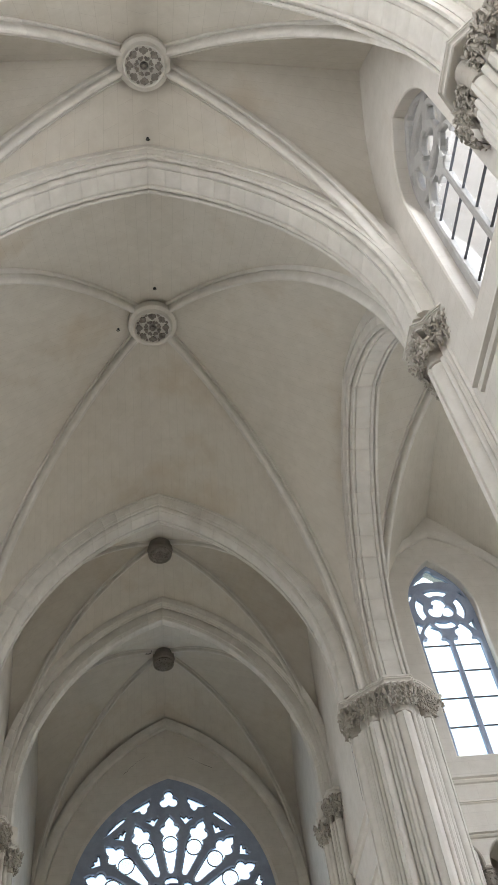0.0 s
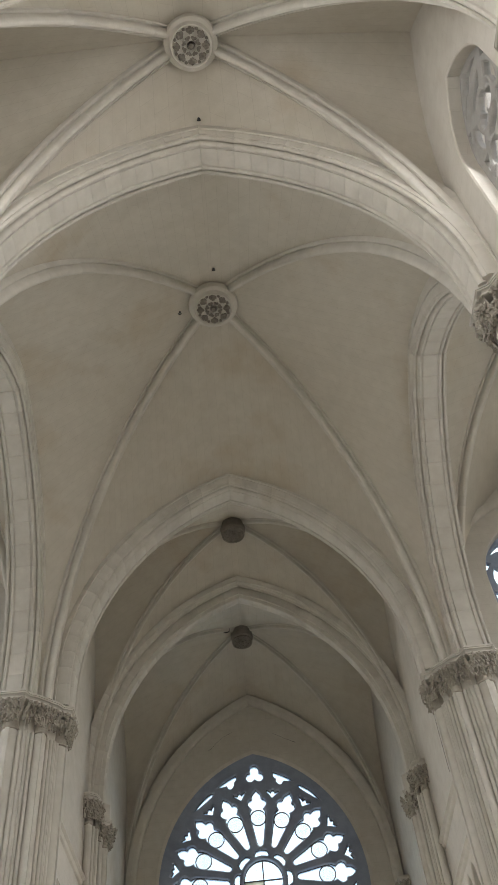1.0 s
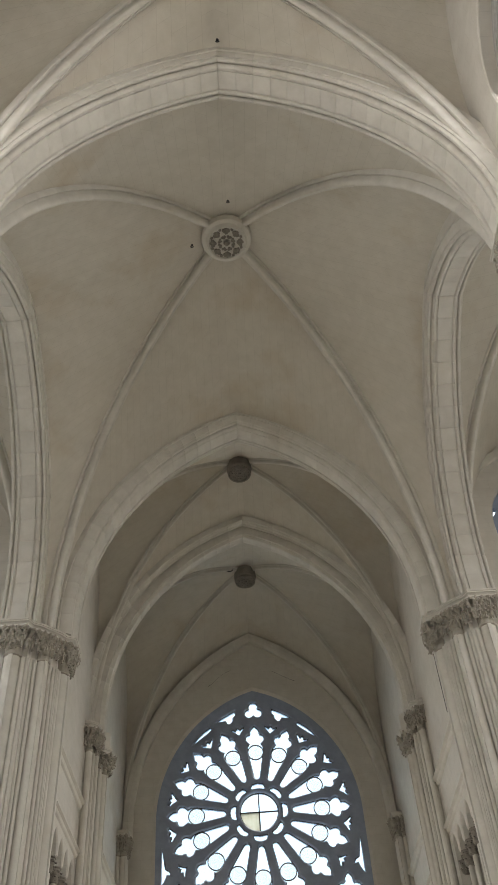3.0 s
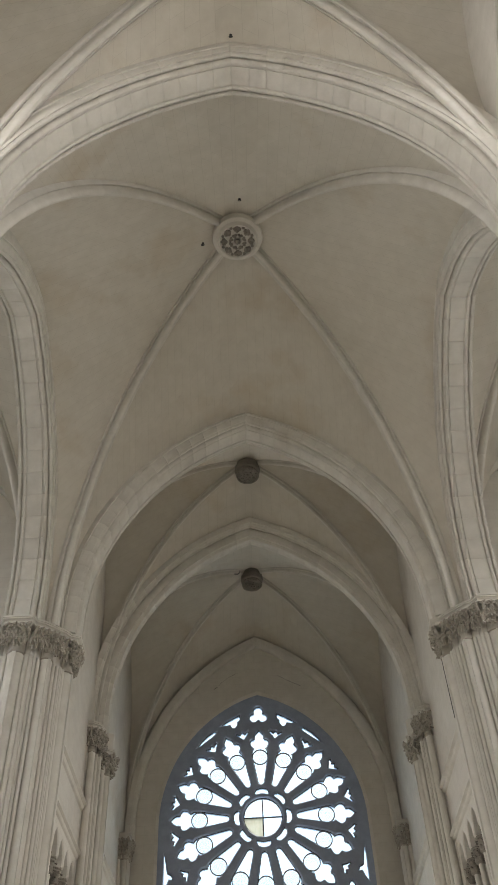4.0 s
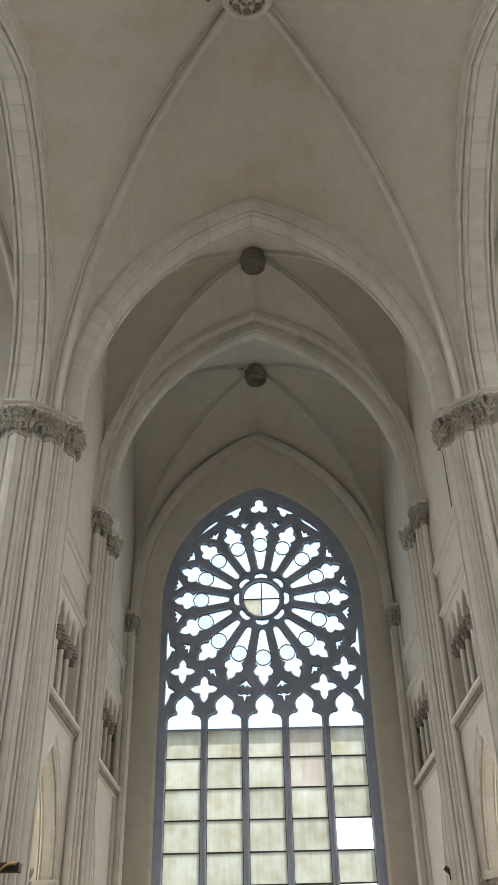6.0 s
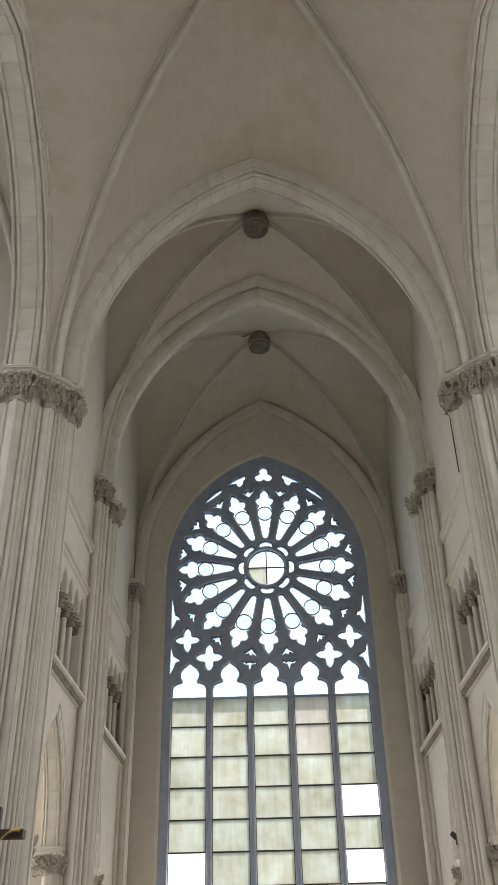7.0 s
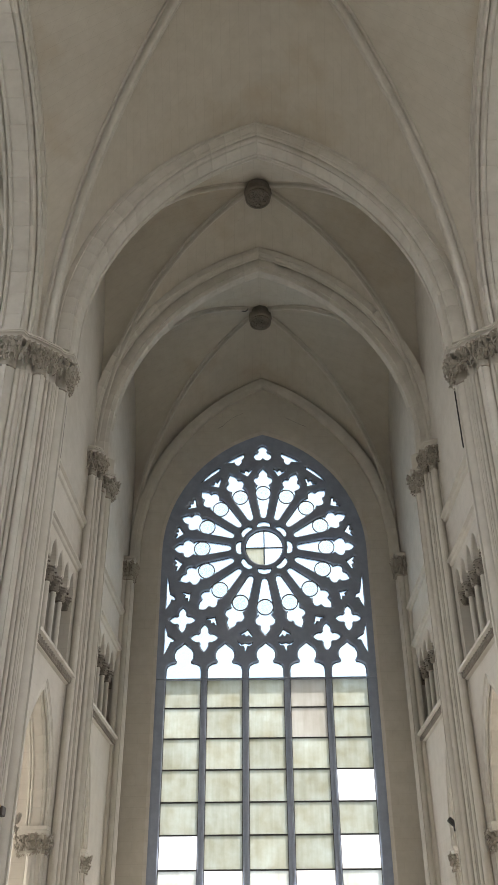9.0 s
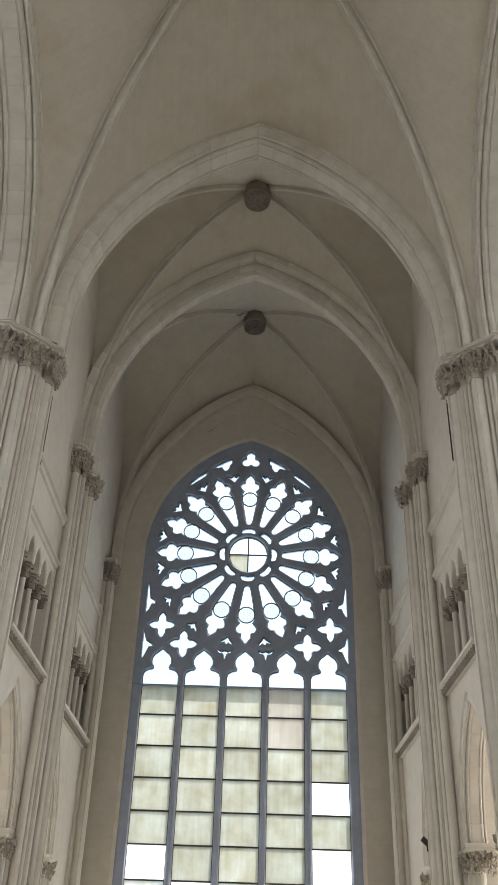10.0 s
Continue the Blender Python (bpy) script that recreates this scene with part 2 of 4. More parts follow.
# one half of the plain soffit with two rolls at each edge, and of the two-order choir arch
BROAD = [(-0.50, 0.85), (-0.50, 0.44), (-0.53, 0.43), (-0.53, 0.39), (-0.50, 0.38), (-0.50, 0.17), (-0.485, 0.13), (-0.465, 0.135), (-0.46, 0.10), (-0.44, 0.065), (-0.40, 0.06), (-0.375, 0.085),
         (-0.37, 0.13), (-0.345, 0.135), (-0.34, 0.08), (-0.32, 0.03), (-0.28, 0.0), (-0.24, 0.01), (-0.225, 0.05), (-0.20, 0.055), (-0.19, 0.03), (-0.10, 0.025)]
STEPPED = [(-0.58, 0.64), (-0.58, 0.50), (-0.56, 0.45), (-0.52, 0.44), (-0.49, 0.47), (-0.46, 0.42), (-0.42, 0.40), (-0.385, 0.43), (-0.36, 0.38), (-0.32, 0.37), (-0.30, 0.40), (-0.285, 0.52),
           (-0.25, 0.52), (-0.25, 0.19), (-0.24, 0.13), (-0.20, 0.12), (-0.18, 0.07), (-0.16, 0.02), (-0.11, 0.0), (-0.06, 0.015), (-0.04, 0.03)]
ARCH_PROFILE = BROAD + [(-w, d) for w, d in BROAD[::-1]]
STEPPED_PROFILE = STEPPED + [(-w, d) for w, d in STEPPED[::-1]]
RIB_SIDE = [(-0.19, 0.42), (-0.19, 0.25), (-0.165, 0.215), (-0.135, 0.215), (-0.12, 0.25), (-0.095, 0.25), (-0.09, 0.14), (-0.085, 0.07), (-0.055, 0.02), (-0.03, 0.0)]
RIB_PROFILE = RIB_SIDE + [(-w, d) for w, d in RIB_SIDE[::-1]]


def arch_ring(name, cx, cy, along_x, label, half=HALF, rise=RISE, scale=1.0, stones=13, spring=SPRING, stilt=STILT, profile=ARCH_PROFILE):
    """A pointed arch of cut voussoirs; along_x: it spans in x, else in y."""
    root = thing(name, label, "arch", "transverse arches", (cx, cy, spring))
    for side in (1, -1):
        for k in range(stones):
            bm = bmesh.new()
            rings = []
            u0, u1 = k / stones, (k + 1) / stones
            for u, inset in ((u0, 0.008), (u0 + 0.0016, 0), ((u0 + u1) / 2, 0), (u1 - 0.0016, 0), (u1, 0.008)):
                ring = []
                for w, d in profile:
                    x, z = arch_point(half, rise, (d + inset) * scale, u)
                    z += stilt
                    w = w * scale * (1 - inset)
                    ring.append((side * x, w, z) if along_x else (w, side * x, z))
                rings.append(ring)
            skin(bm, rings)
            part("voussoir", bm, STONE, root, smooth=True)
        bm = bmesh.new()
        skin(bm, [[(side * (half + d * scale), w * scale, z) if along_x else (w * scale, side * (half + d * scale), z) for w, d in profile] for z in (0, stilt - 0.004)])
        part("springer", bm, STONE, root, smooth=True)
    return root


def rib(name, start, end, label, stones=9, scale=1.0, profile=RIB_PROFILE, group="vault ribs"):
    """A half rib from its springer to the crown, hanging under the web."""
    s, e = Vector(start), Vector(end)
    flat = Vector((e.x - s.x, e.y - s.y, 0))
    length, rise = flat.length, e.z - s.z
    flat.normalize()
    side = Vector((-flat.y, flat.x, 0))
    root = thing(name, label, "rib", group, start)
    root.location.z -= 0.02

    def at(u):
        d, z = half_arc(length, rise, u)
        return Vector((0, 0, z)) + flat * d

    for k in range(stones):
        bm = bmesh.new()
        rings = []
        u0, u1 = k / stones, (k + 1) / stones
        for u, inset in ((u0, 0.006), (u0 + 0.002, 0), ((u0 + u1) / 2, 0), (u1 - 0.002, 0), (u1, 0.006)):
            p = at(u)
            t = (at(min(u + 0.01, 1.0)) - at(max(u - 0.01, 0.0))).normalized()
            up = side.cross(t)
            if up.z < 0 or (abs(up.z) < 1e-4 and up.dot(flat) > 0):
                up = -up
            if up.dot(flat) > 0:
                up = -up
            rings.append([p + side * (w * scale * (1 - inset * 4)) + up * ((d - 0.30 + inset) * scale) for w, d in profile])
        skin(bm, rings)
        part("rib_stone", bm, STONE, root, smooth=True)
    return root


def edge_arch(side, end, u):
    """A point of the arch that bounds a web. side: (axis of the span, plane, centre, half, rise, stilt, springing)."""
    axis, plane, centre, half, rise, stilt, spring = side
    low = stilt / (stilt + 1.35 * rise)
    if u < low:
        x, z = half, stilt * u / low
    else:
        x, z = arch_point(half, rise, 0.0, (u - low) / (1 - low))
        z += stilt
    return Vector((centre + end * x, plane, spring + z) if axis == "x" else (plane, centre + end * x, spring + z))


def web(name, corners, crown, sides, n=24, m=10):
    """The four cells of a rib vault as one mesh. corners: the four springers of its ribs in turn; sides: the arches between them."""
    bm = bmesh.new()
    uvl = bm.loops.layers.uv.new("UVMap")
    crown = Vector(crown)
    ends = ((-1, 1), (-1, 1), (1, -1), (1, -1))
    for i in range(4):
        for c, end in zip((Vector(corners[i]), Vector(corners[(i + 1) % 4])), ends[i]):
            flat = Vector((crown.x - c.x, crown.y - c.y, 0))
            length = flat.length
            flat.normalize()
            grid = []
            for iu in range(n + 1):
                u = iu / n
                d, z = half_arc(length, crown.z - c.z, u)
                p, q = c + flat * d + Vector((0, 0, z)), edge_arch(sides[i], end, u)
                row = []
                for iv in range(m + 1):
                    v = iv / m
                    pt = p.lerp(q, v)
                    pt.z += 0.05 * (p - q).length * v * (1 - v) * u
                    row.append((bm.verts.new(pt), ((p - q).length * v, u * length * 1.5)))
                grid.append(row)
            for a, b in zip(grid, grid[1:]):
                for k in range(m):
                    quad = (a[k], a[k + 1], b[k + 1], b[k])
                    f = bm.faces.new([x[0] for x in quad])
                    for loop, x in zip(f.loops, quad):
                        loop[uvl].uv = x[1]
    bmesh.ops.remove_doubles(bm, verts=bm.verts, dist=0.003)
    ob = part(name, bm, WEB, smooth=True)
    return tagged(ob, "pale plastered vault web with faint courses", "ceiling", kind="structure")


def rosette_boss(at, r, label, petals=8, sooty=False):
    """A round keystone: collar, moulded rim, and a carved disc of leaves."""
    root = thing("vault_boss", label, "boss", "vault bosses", at)
    bm = bmesh.new()
    k = 0.84 if sooty else 1.0
    lathe(bm, 0, 0, [(r * k, 0.8), (r * 1.2 * k, 0.5), (r * 1.3 * k, 0.28), (r * 1.24 * k, 0.17), (r * 1.06 * k, 0.13), (r * 1.0, 0.05), (r * 0.97, 0.0), (r * 0.9, 0.02), (r * 0.86, 0.08)], 40)
    part("collar", bm, BOSS if sooty else STONE, root, smooth=True)
    bm = bmesh.new()
    lathe(bm, 0, 0, [(r * 0.9, 0.3), (r * 0.9, 0.12), (r * 0.6, 0.09), (r * 0.2, 0.08)], 32)
    part("disc", bm, BOSS, root, smooth=True)
    bm = bmesh.new()
    for ring, count, size, dist, drop in ((0, petals, 0.23, 0.62, 0.0), (1, petals, 0.15, 0.33, -0.03), (2, petals * 2, 0.09, 0.80, 0.02), (3, 1, 0.16, 0.0, -0.04)):
        for k in range(count):
            a = math.tau * (k + 0.5 * (ring % 2)) / count
            for j in range(3 if ring < 2 else 1):
                b = a + (j - 1) * 0.9 if ring < 2 else a
                off = 0 if j == 1 or ring > 1 else size * 0.55
                cx, cy = r * dist * math.cos(a) + r * off * math.cos(b), r * dist * math.sin(a) + r * off * math.sin(b)
                s = r * size * (0.55 if ring < 2 else 1.0)
                bmesh.ops.create_icosphere(bm, subdivisions=1, radius=s, matrix=Matrix.Translation((cx, cy, drop * r + 0.05)) @ Matrix.Diagonal((1, 1, 0.8, 1)))
    part("carved_leaves", bm, BOSS, root, smooth=False)
    return root


# ---- piers ----
CAPITALS = {}


def capital_meshes(r, h, carved=None):
    """Foliage capital for a shaft of radius r: bell, two tiers of curled leaves, moulded octagonal abacus."""
    carved = carved or CARVED
    key = (round(r, 3), round(h, 3), carved.name)
    if key in CAPITALS:
        return CAPITALS[key]
    rng = random.Random(int(r * 1000))
    bell = bmesh.new()
    lathe(bell, 0, 0, [(r * 1.0, -h), (r * 1.18, -h + 0.02), (r * 1.18, -h + 0.06), (r * 1.0, -h + 0.08), (r * 1.02, -h * 0.6), (r * 1.2, -h * 0.4), (r * 1.5, -h * 0.28)], 18)
    leaves = bmesh.new()
    count = max(7, int(r * 44))
    for tier, (z0, z1, reach, wide) in enumerate(((-h * 0.90, -h * 0.55, 0.45, 0.85), (-h * 0.68, -h * 0.27, 0.8, 0.8))):
        for k in range(count):
            a = math.tau * (k + 0.5 * tier) / count + rng.uniform(-0.06, 0.06)
            rad, tan = Vector((math.cos(a), math.sin(a), 0)), Vector((-math.sin(a), math.cos(a), 0))
            w0 = math.tau * r / count * wide * 0.6
            rings = []
            for i in range(7):
                v = i / 6
                out = r * (1.02 + reach * v ** 2.2) + rng.uniform(-0.004, 0.004)
                z = z0 + (z1 - z0) * min(1, v * 1.35) - (0.09 * h * max(0, v - 0.7) / 0.3)
                w = w0 * (0.55 + 0.75 * math.sin(math.pi * min(v + 0.12, 1)) * (1.0 if i % 2 else 0.68))
                p = rad * out + Vector((0, 0, z))
                t = 0.035 * (1 - 0.4 * v)
                rings.append([p - tan * w, p + rad * t, p + tan * w, p - rad * t * 0.6])
            skin(leaves, rings)
            tip = rad * (r * (1.06 + reach)) + Vector((0, 0, z1 - 0.07 * h))
            bmesh.ops.create_icosphere(leaves, subdivisions=1, radius=w0 * rng.uniform(0.55, 0.8), matrix=Matrix.Translation(tip))
    abacus = bmesh.new()
    lathe(abacus, 0, 0, [(r * 1.45, -h * 0.27), (r * 1.62, -h * 0.22), (r * 1.62, -h * 0.17), (r * 1.5, -h * 0.14), (r * 1.58, -h * 0.10), (r * 1.8, -h * 0.06), (r * 1.8, 0.0)], 8, math.pi / 8)
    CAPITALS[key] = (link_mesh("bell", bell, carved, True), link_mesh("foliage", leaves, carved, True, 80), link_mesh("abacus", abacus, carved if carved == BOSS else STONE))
    return CAPITALS[key]


BANDS = {}


def foliage_band(outline, z0, z1, key):
    """Two tiers of curled, lobed leaves round a pier's outline, as one carved mesh."""
    if key in BANDS:
        return BANDS[key]
    rng = random.Random(len(key) * 17)
    bm = bmesh.new()
    pts = [Vector((x, y, 0)) for x, y in outline]
    height = z1 - z0
    for tier, (lo, hi, inset, reach, size) in enumerate(((0.22, 0.62, 0.90, 0.06, 0.085), (0.48, 1.0, 0.93, 0.10, 0.10))):
        for a, b in zip(pts, pts[1:] + pts[:1]):
            edge = b - a
            tan = edge.normalized()
            rad = Vector((tan.y, -tan.x, 0))
            n = max(1, round(edge.length * inset / (size * 1.55)))
            for k in range(n):
                p0 = (a + edge * ((k + 0.5 + (0.25 if tier else -0.25)) / n)) * inset
                s0 = size * rng.uniform(0.8, 1.2)
                lean = rng.uniform(-0.25, 0.25)
                rings = []
                for i in range(5):
                    v = i / 4
                    w = s0 * (0.30 + 0.42 * v)
                    c = p0 + rad * (reach * v ** 1.8) + Vector((0, 0, z0 + height * (lo + (hi - lo) * 0.92 * v)))
                    rings.append([c - tan * w - rad * 0.02, c + rad * 0.035, c + tan * w - rad * 0.02, c - rad * 0.03])
                skin(bm, rings)
                for j, (dx, dz, push, size_) in enumerate(((0, 0.0, 1.15, 0.52), (-0.62, -0.06, 0.95, 0.42), (0.62, -0.06, 0.95, 0.42), (-0.45, -0.22, 0.72, 0.36), (0.45, -0.22, 0.72, 0.36), (0.0, -0.17, 0.98, 0.32))):
                    c = p0 + rad * (reach * push) + tan * (s0 * dx + rng.uniform(-0.015, 0.015)) + Vector((0, 0, z0 + height * (hi - 0.07) + dz + rng.uniform(-0.03, 0.03)))
                    turn = Euler((rng.uniform(-0.7, 0.7), rng.uniform(-0.9, 0.9), math.atan2(tan.y, tan.x) + rng.uniform(-0.5, 0.5))).to_matrix().to_4x4()
                    bmesh.ops.create_icosphere(bm, subdivisions=1, radius=s0 * size_ * rng.uniform(0.8, 1.15), matrix=Matrix.Translation(c) @ turn @ Matrix.Diagonal((0.8, 0.42, 1.45, 1)))
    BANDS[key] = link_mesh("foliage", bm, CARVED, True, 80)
    return BANDS[key]


def pier(name, cx, cy, core, shafts, label, h=1.15, base=GROUND, top=SPRING, group="piers", outline=None):
    """A bundle of shafts round a core; every shaft carries a capital of its own."""
    root = thing(name, label, "pier", group, (cx, cy, base))
    bm = bmesh.new()
    skin(bm, [[(x, y, z) for x, y in core] for z in (0, top - base - 0.05)])
    part("core", bm, STONE, root)
    if outline:
        bm = bmesh.new()
        steps = ((0.93, -0.20), (0.965, -0.185), (0.97, -0.155), (0.94, -0.14), (0.935, -0.11), (0.96, -0.085), (1.0, -0.075), (1.0, -0.05), (1.02, -0.045), (1.02, 0.0))
        skin(bm, [[(x * k, y * k, top - base + z) for x, y in outline] for k, z in steps])
        part("abacus", bm, STONE, root)
        leaves = new("foliage", foliage_band(outline, top - base - h, top - base - 0.18, name + "%.2f %.2f" % (outline[0][0], h)))
        leaves.parent = root
        tagged(leaves, "grey carved leaf capital")
    for dx, dy, r, fillet in shafts:
        bm = bmesh.new()
        n = 20
        a0 = math.atan2(dy, dx)
        ring = []
        for i in range(n):
            a = a0 + math.tau * (i + 0.5) / n
            ring.append((r * math.cos(a), r * math.sin(a)))
        if fillet:
            c, s = math.cos(a0), math.sin(a0)
            w, out = r * 0.24, r * 1.16
            ring = [p for p in ring if p[0] * c + p[1] * s < math.sqrt(r * r - w * w)]
            ring.sort(key=lambda p: (math.atan2(p[1], p[0]) - a0) % math.tau)
            inner = math.sqrt(r * r - w * w) * 0.99
            ring = [(inner * c - w * s, inner * s + w * c)] + ring + [(inner * c + w * s, inner * s - w * c), (out * c + w * s, out * s - w * c), (out * c - w * s, out * s + w * c)]
        skin(bm, [[(dx + x, dy + y, z) for x, y in ring] for z in (0.55, top - base - h + 0.01)])
        part("shaft", bm, STONE, root, smooth=True)
        if outline and r < 0.065:
            continue
        bm = bmesh.new()
        lathe(bm, dx, dy, [(r * 1.6, 0), (r * 1.6, 0.3), (r * 1.4, 0.36), (r * 1.45, 0.42), (r * 1.2, 0.48), (r * 1.25, 0.54), (r, 0.58)], 16)
        part("base", bm, STONE, root, smooth=True)
        bell, foliage, abacus = capital_meshes(r, h)
        cap = new("capital", bell)
        cap.parent, cap.location = root, (dx, dy, top - base)
        for piece, me in () if outline else (("foliage", foliage), ("abacus", abacus)):
            ob = new(piece, me)
            ob.parent = cap
    return root


# ---- floor ----
bm = bmesh.new()
box(bm, -12.5, -11, GROUND - 0.3, 12.5, EAST + 1.2, GROUND)
tagged(part("floor", bm, FLOOR), "pale stone flag floor, lightened to bounce window light", "floor", kind="structure")

# ---- side walls, bay by bay ----
CLERE = dict(sill=12.35, half=0.92, spring=16.5, rise=1.75)


def triforium_outlines(u0, u1, count):
    """The opening of a small arcade between two piers: its pointed arches come down on colonnettes."""
    step = (u1 - u0) / count
    out = [(u0 + 0.09, 7.55), (u1 - 0.09, 7.55)]
    for k in reversed(range(count)):
        out += pointed(u0 + step * (k + 0.5), 9.34, step * 0.5 - 0.08, 9.42, 0.46, 7)
    return [out]


def bay_wall(name, place, turn, u0, u1, base, top, openings, thick=0.8, label="pale limewashed stone wall with clerestory, gallery and arcade openings"):
    outline = [(u0, base), (u1, base), (u1, top), (u0, top)]
    ob = new(name, plate_mesh(name, [outline, *openings], thick, 0.03, WALL))
    ob.matrix_world = facing(*place, turn)
    return tagged(ob, label, "wall", kind="structure")


LEAF = []


def frieze_leaf():
    """One small carved leaf of a frieze: three lobes on a stalk."""
    if not LEAF:
        bm = bmesh.new()
        for dx, dz, r in ((0, 0.045, 0.042), (-0.05, 0.0, 0.036), (0.05, 0.0, 0.036), (0, -0.04, 0.03)):
            bmesh.ops.create_icosphere(bm, subdivisions=1, radius=r, matrix=Matrix.Translation((dx, 0, dz)) @ Matrix.Diagonal((1, 0.6, 1.1, 1)))
        LEAF.append(link_mesh("leaf", bm, BOSS, True))
    return LEAF[0]


def string_course(name, place, turn, u0, u1, z, reach, height, label, fret=False):
    """A moulded ledge along a wall face."""
    root = thing(name, label, "string course", "string courses", (*place, z))
    root.rotation_euler = (0, 0, radians(turn))
    prof = [(0, 0), (-reach * 0.35, 0.02), (-reach * 0.55, height * 0.35), (-reach * 0.5, height * 0.5), (-reach, height * 0.62), (-reach, height * 0.85), (0, height * 1.15)]
    bm = bmesh.new()
    skin(bm, [[(u, d, h) for d, h in prof] for u in (u0, u1)])
    part("moulding", bm, STONE, root)
    if fret:
        bm = bmesh.new()
        box(bm, u0, -reach * 0.62, height * 0.1, u1, -reach * 0.2, height * 0.6)
        part("frieze_band", bm, BOSS, root, "dark carved band")
        n = int((u1 - u0) / 0.2)
        for k in range(n):
            leaf = new("leaf", frieze_leaf())
            leaf.parent = root
            leaf.location = (u0 + (k + 0.5) * (u1 - u0) / n, -reach * 0.64, height * 0.33)
    return root


def colonnette(place, turn, z0, z1):
    root = thing("gallery_colonnette", "slender stone colonnette with a dark leafy capital", "column", "gallery colonnettes", (*place, z0))
    root.rotation_euler = (0, 0, radians(turn))
    bm = bmesh.new()
    lathe(bm, 0, 0, [(0.12, 0), (0.12, 0.08), (0.085, 0.12), (0.07, 0.16), (0.07, z1 - z0 - 0.28)], 12)
    part("shaft", bm, STONE, root, smooth=True)
    bell, foliage, abacus = capital_meshes(0.10, 0.36, BOSS)
    cap = new("capital", bell)
    cap.parent, cap.location = root, (0, 0, z1 - z0)
    for piece, me in (("foliage", foliage), ("abacus", abacus)):
        ob = new(piece, me)
        ob.parent = cap
    return root


def two_light_window(name, place, turn, cu, sill, half, spring, rise, label, light, mat=TRACERY, glass=SKY_TINT_GLASS):
    """A clerestory window: two lancets under a round trefoil light, with glazing bars."""
    root = thing(name, label, "window", "clerestory windows", (*place, sill))
    root.rotation_euler = (0, 0, radians(turn))
    flat = pose(0, 0, 0, 90, 0, 0)
    q = half / 2 + 0.005
    lw = half / 2 - 0.06
    s2 = spring - 0.95 - sill
    rnd = spring + rise * 0.06 - sill
    outer = [(u - cu, z - sill) for u, z in pointed(cu, sill - 0.2, half, spring, rise, 14, 0.22)]
    holes = []
    for sx in (-1, 1):
        head = [(sx * q + x, s2 + z) for x, z in ((lw, -0.1), (lw * 0.97, 0.04), (lw * 0.80, 0.11), (lw * 0.55, 0.12), (lw * 0.50, 0.15), (lw * 0.66, 0.28), (lw * 0.58, 0.42), (lw * 0.3, 0.56), (0, 0.68), (-lw * 0.3, 0.56), (-lw * 0.58, 0.42), (-lw * 0.66, 0.28), (-lw * 0.50, 0.15), (-lw * 0.55, 0.12), (-lw * 0.80, 0.11), (-lw * 0.97, 0.04), (-lw, -0.1))]
        holes.append([(sx * q - lw, 0.12), (sx * q + lw, 0.12), *head])
    rr = half * 0.47
    holes.append(foils(0, rnd + 0.12, 3, rr * 0.50, rr * 0.45, 90, 0.05))
    for k in range(4):
        a = 90 * k
        arc = [(rr * 1.72 * math.cos(radians(a + d)), rr * 1.72 * math.sin(radians(a + d))) for d in range(-34, 35, 11)]
        arc += [(rr * 1.18 * math.cos(radians(a + d)), rr * 1.18 * math.sin(radians(a + d))) for d in range(26, -27, -13)]
        holes.append([(x, rnd + 0.12 + z) for x, z in arc])
    top = spring + rise - sill
    holes.append([(x, top + z) for x, z in ((-0.60, -0.66), (-0.40, -0.54), (-0.2, -0.50), (0, -0.54), (0.2, -0.50), (0.40, -0.54), (0.60, -0.66), (0.42, -0.40), (0.24, -0.30), (0.15, -0.22), (0.1, -0.1), (0, -0.04), (-0.1, -0.1), (-0.15, -0.22), (-0.24, -0.30), (-0.42, -0.40))])
    for sx in (-1, 1):
        holes.append([(sx * x, rnd + z) for x, z in ((half * 0.97, 0.42), (half * 0.78, 0.66), (half * 0.88, 0.72))])
    for sx in (-1, 1):
        holes.append([(sx * half * 0.95, s2 + 0.30), (sx * half * 0.95, s2 + 0.72), (sx * half * 0.74, s2 + 0.60)])
    tr = new("tracery", plate_mesh("tracery", [outer, *holes], 0.16, 0.03, mat))
    tr.parent, tr.matrix_local = root, flat
    for h in holes:
        pane("pane", h, flat, glass, root)
    bm = bmesh.new()
    for k in range(4):
        z = 0.12 + (s2 - 0.22) * (4 - k) / 4
        for sx in (-1, 1):
            box(bm, sx * q - lw, -0.02, z - 0.016, sx * q + lw, 0.02, z + 0.016)
    part("glazing_bars", bm, LEAD, root)
    if light:
        m = Matrix.Translation((*place, 0)) @ pose(0, 0, 0, 0, 0, turn)
        z = (sill + spring + rise) / 2
        window_light(name + "_light", m @ Vector((0, 0.2, z)), m @ Vector((0, -5, z - 2.0)), half * 2, spring + rise - sill, light)
    return root


AISLE = 7.0


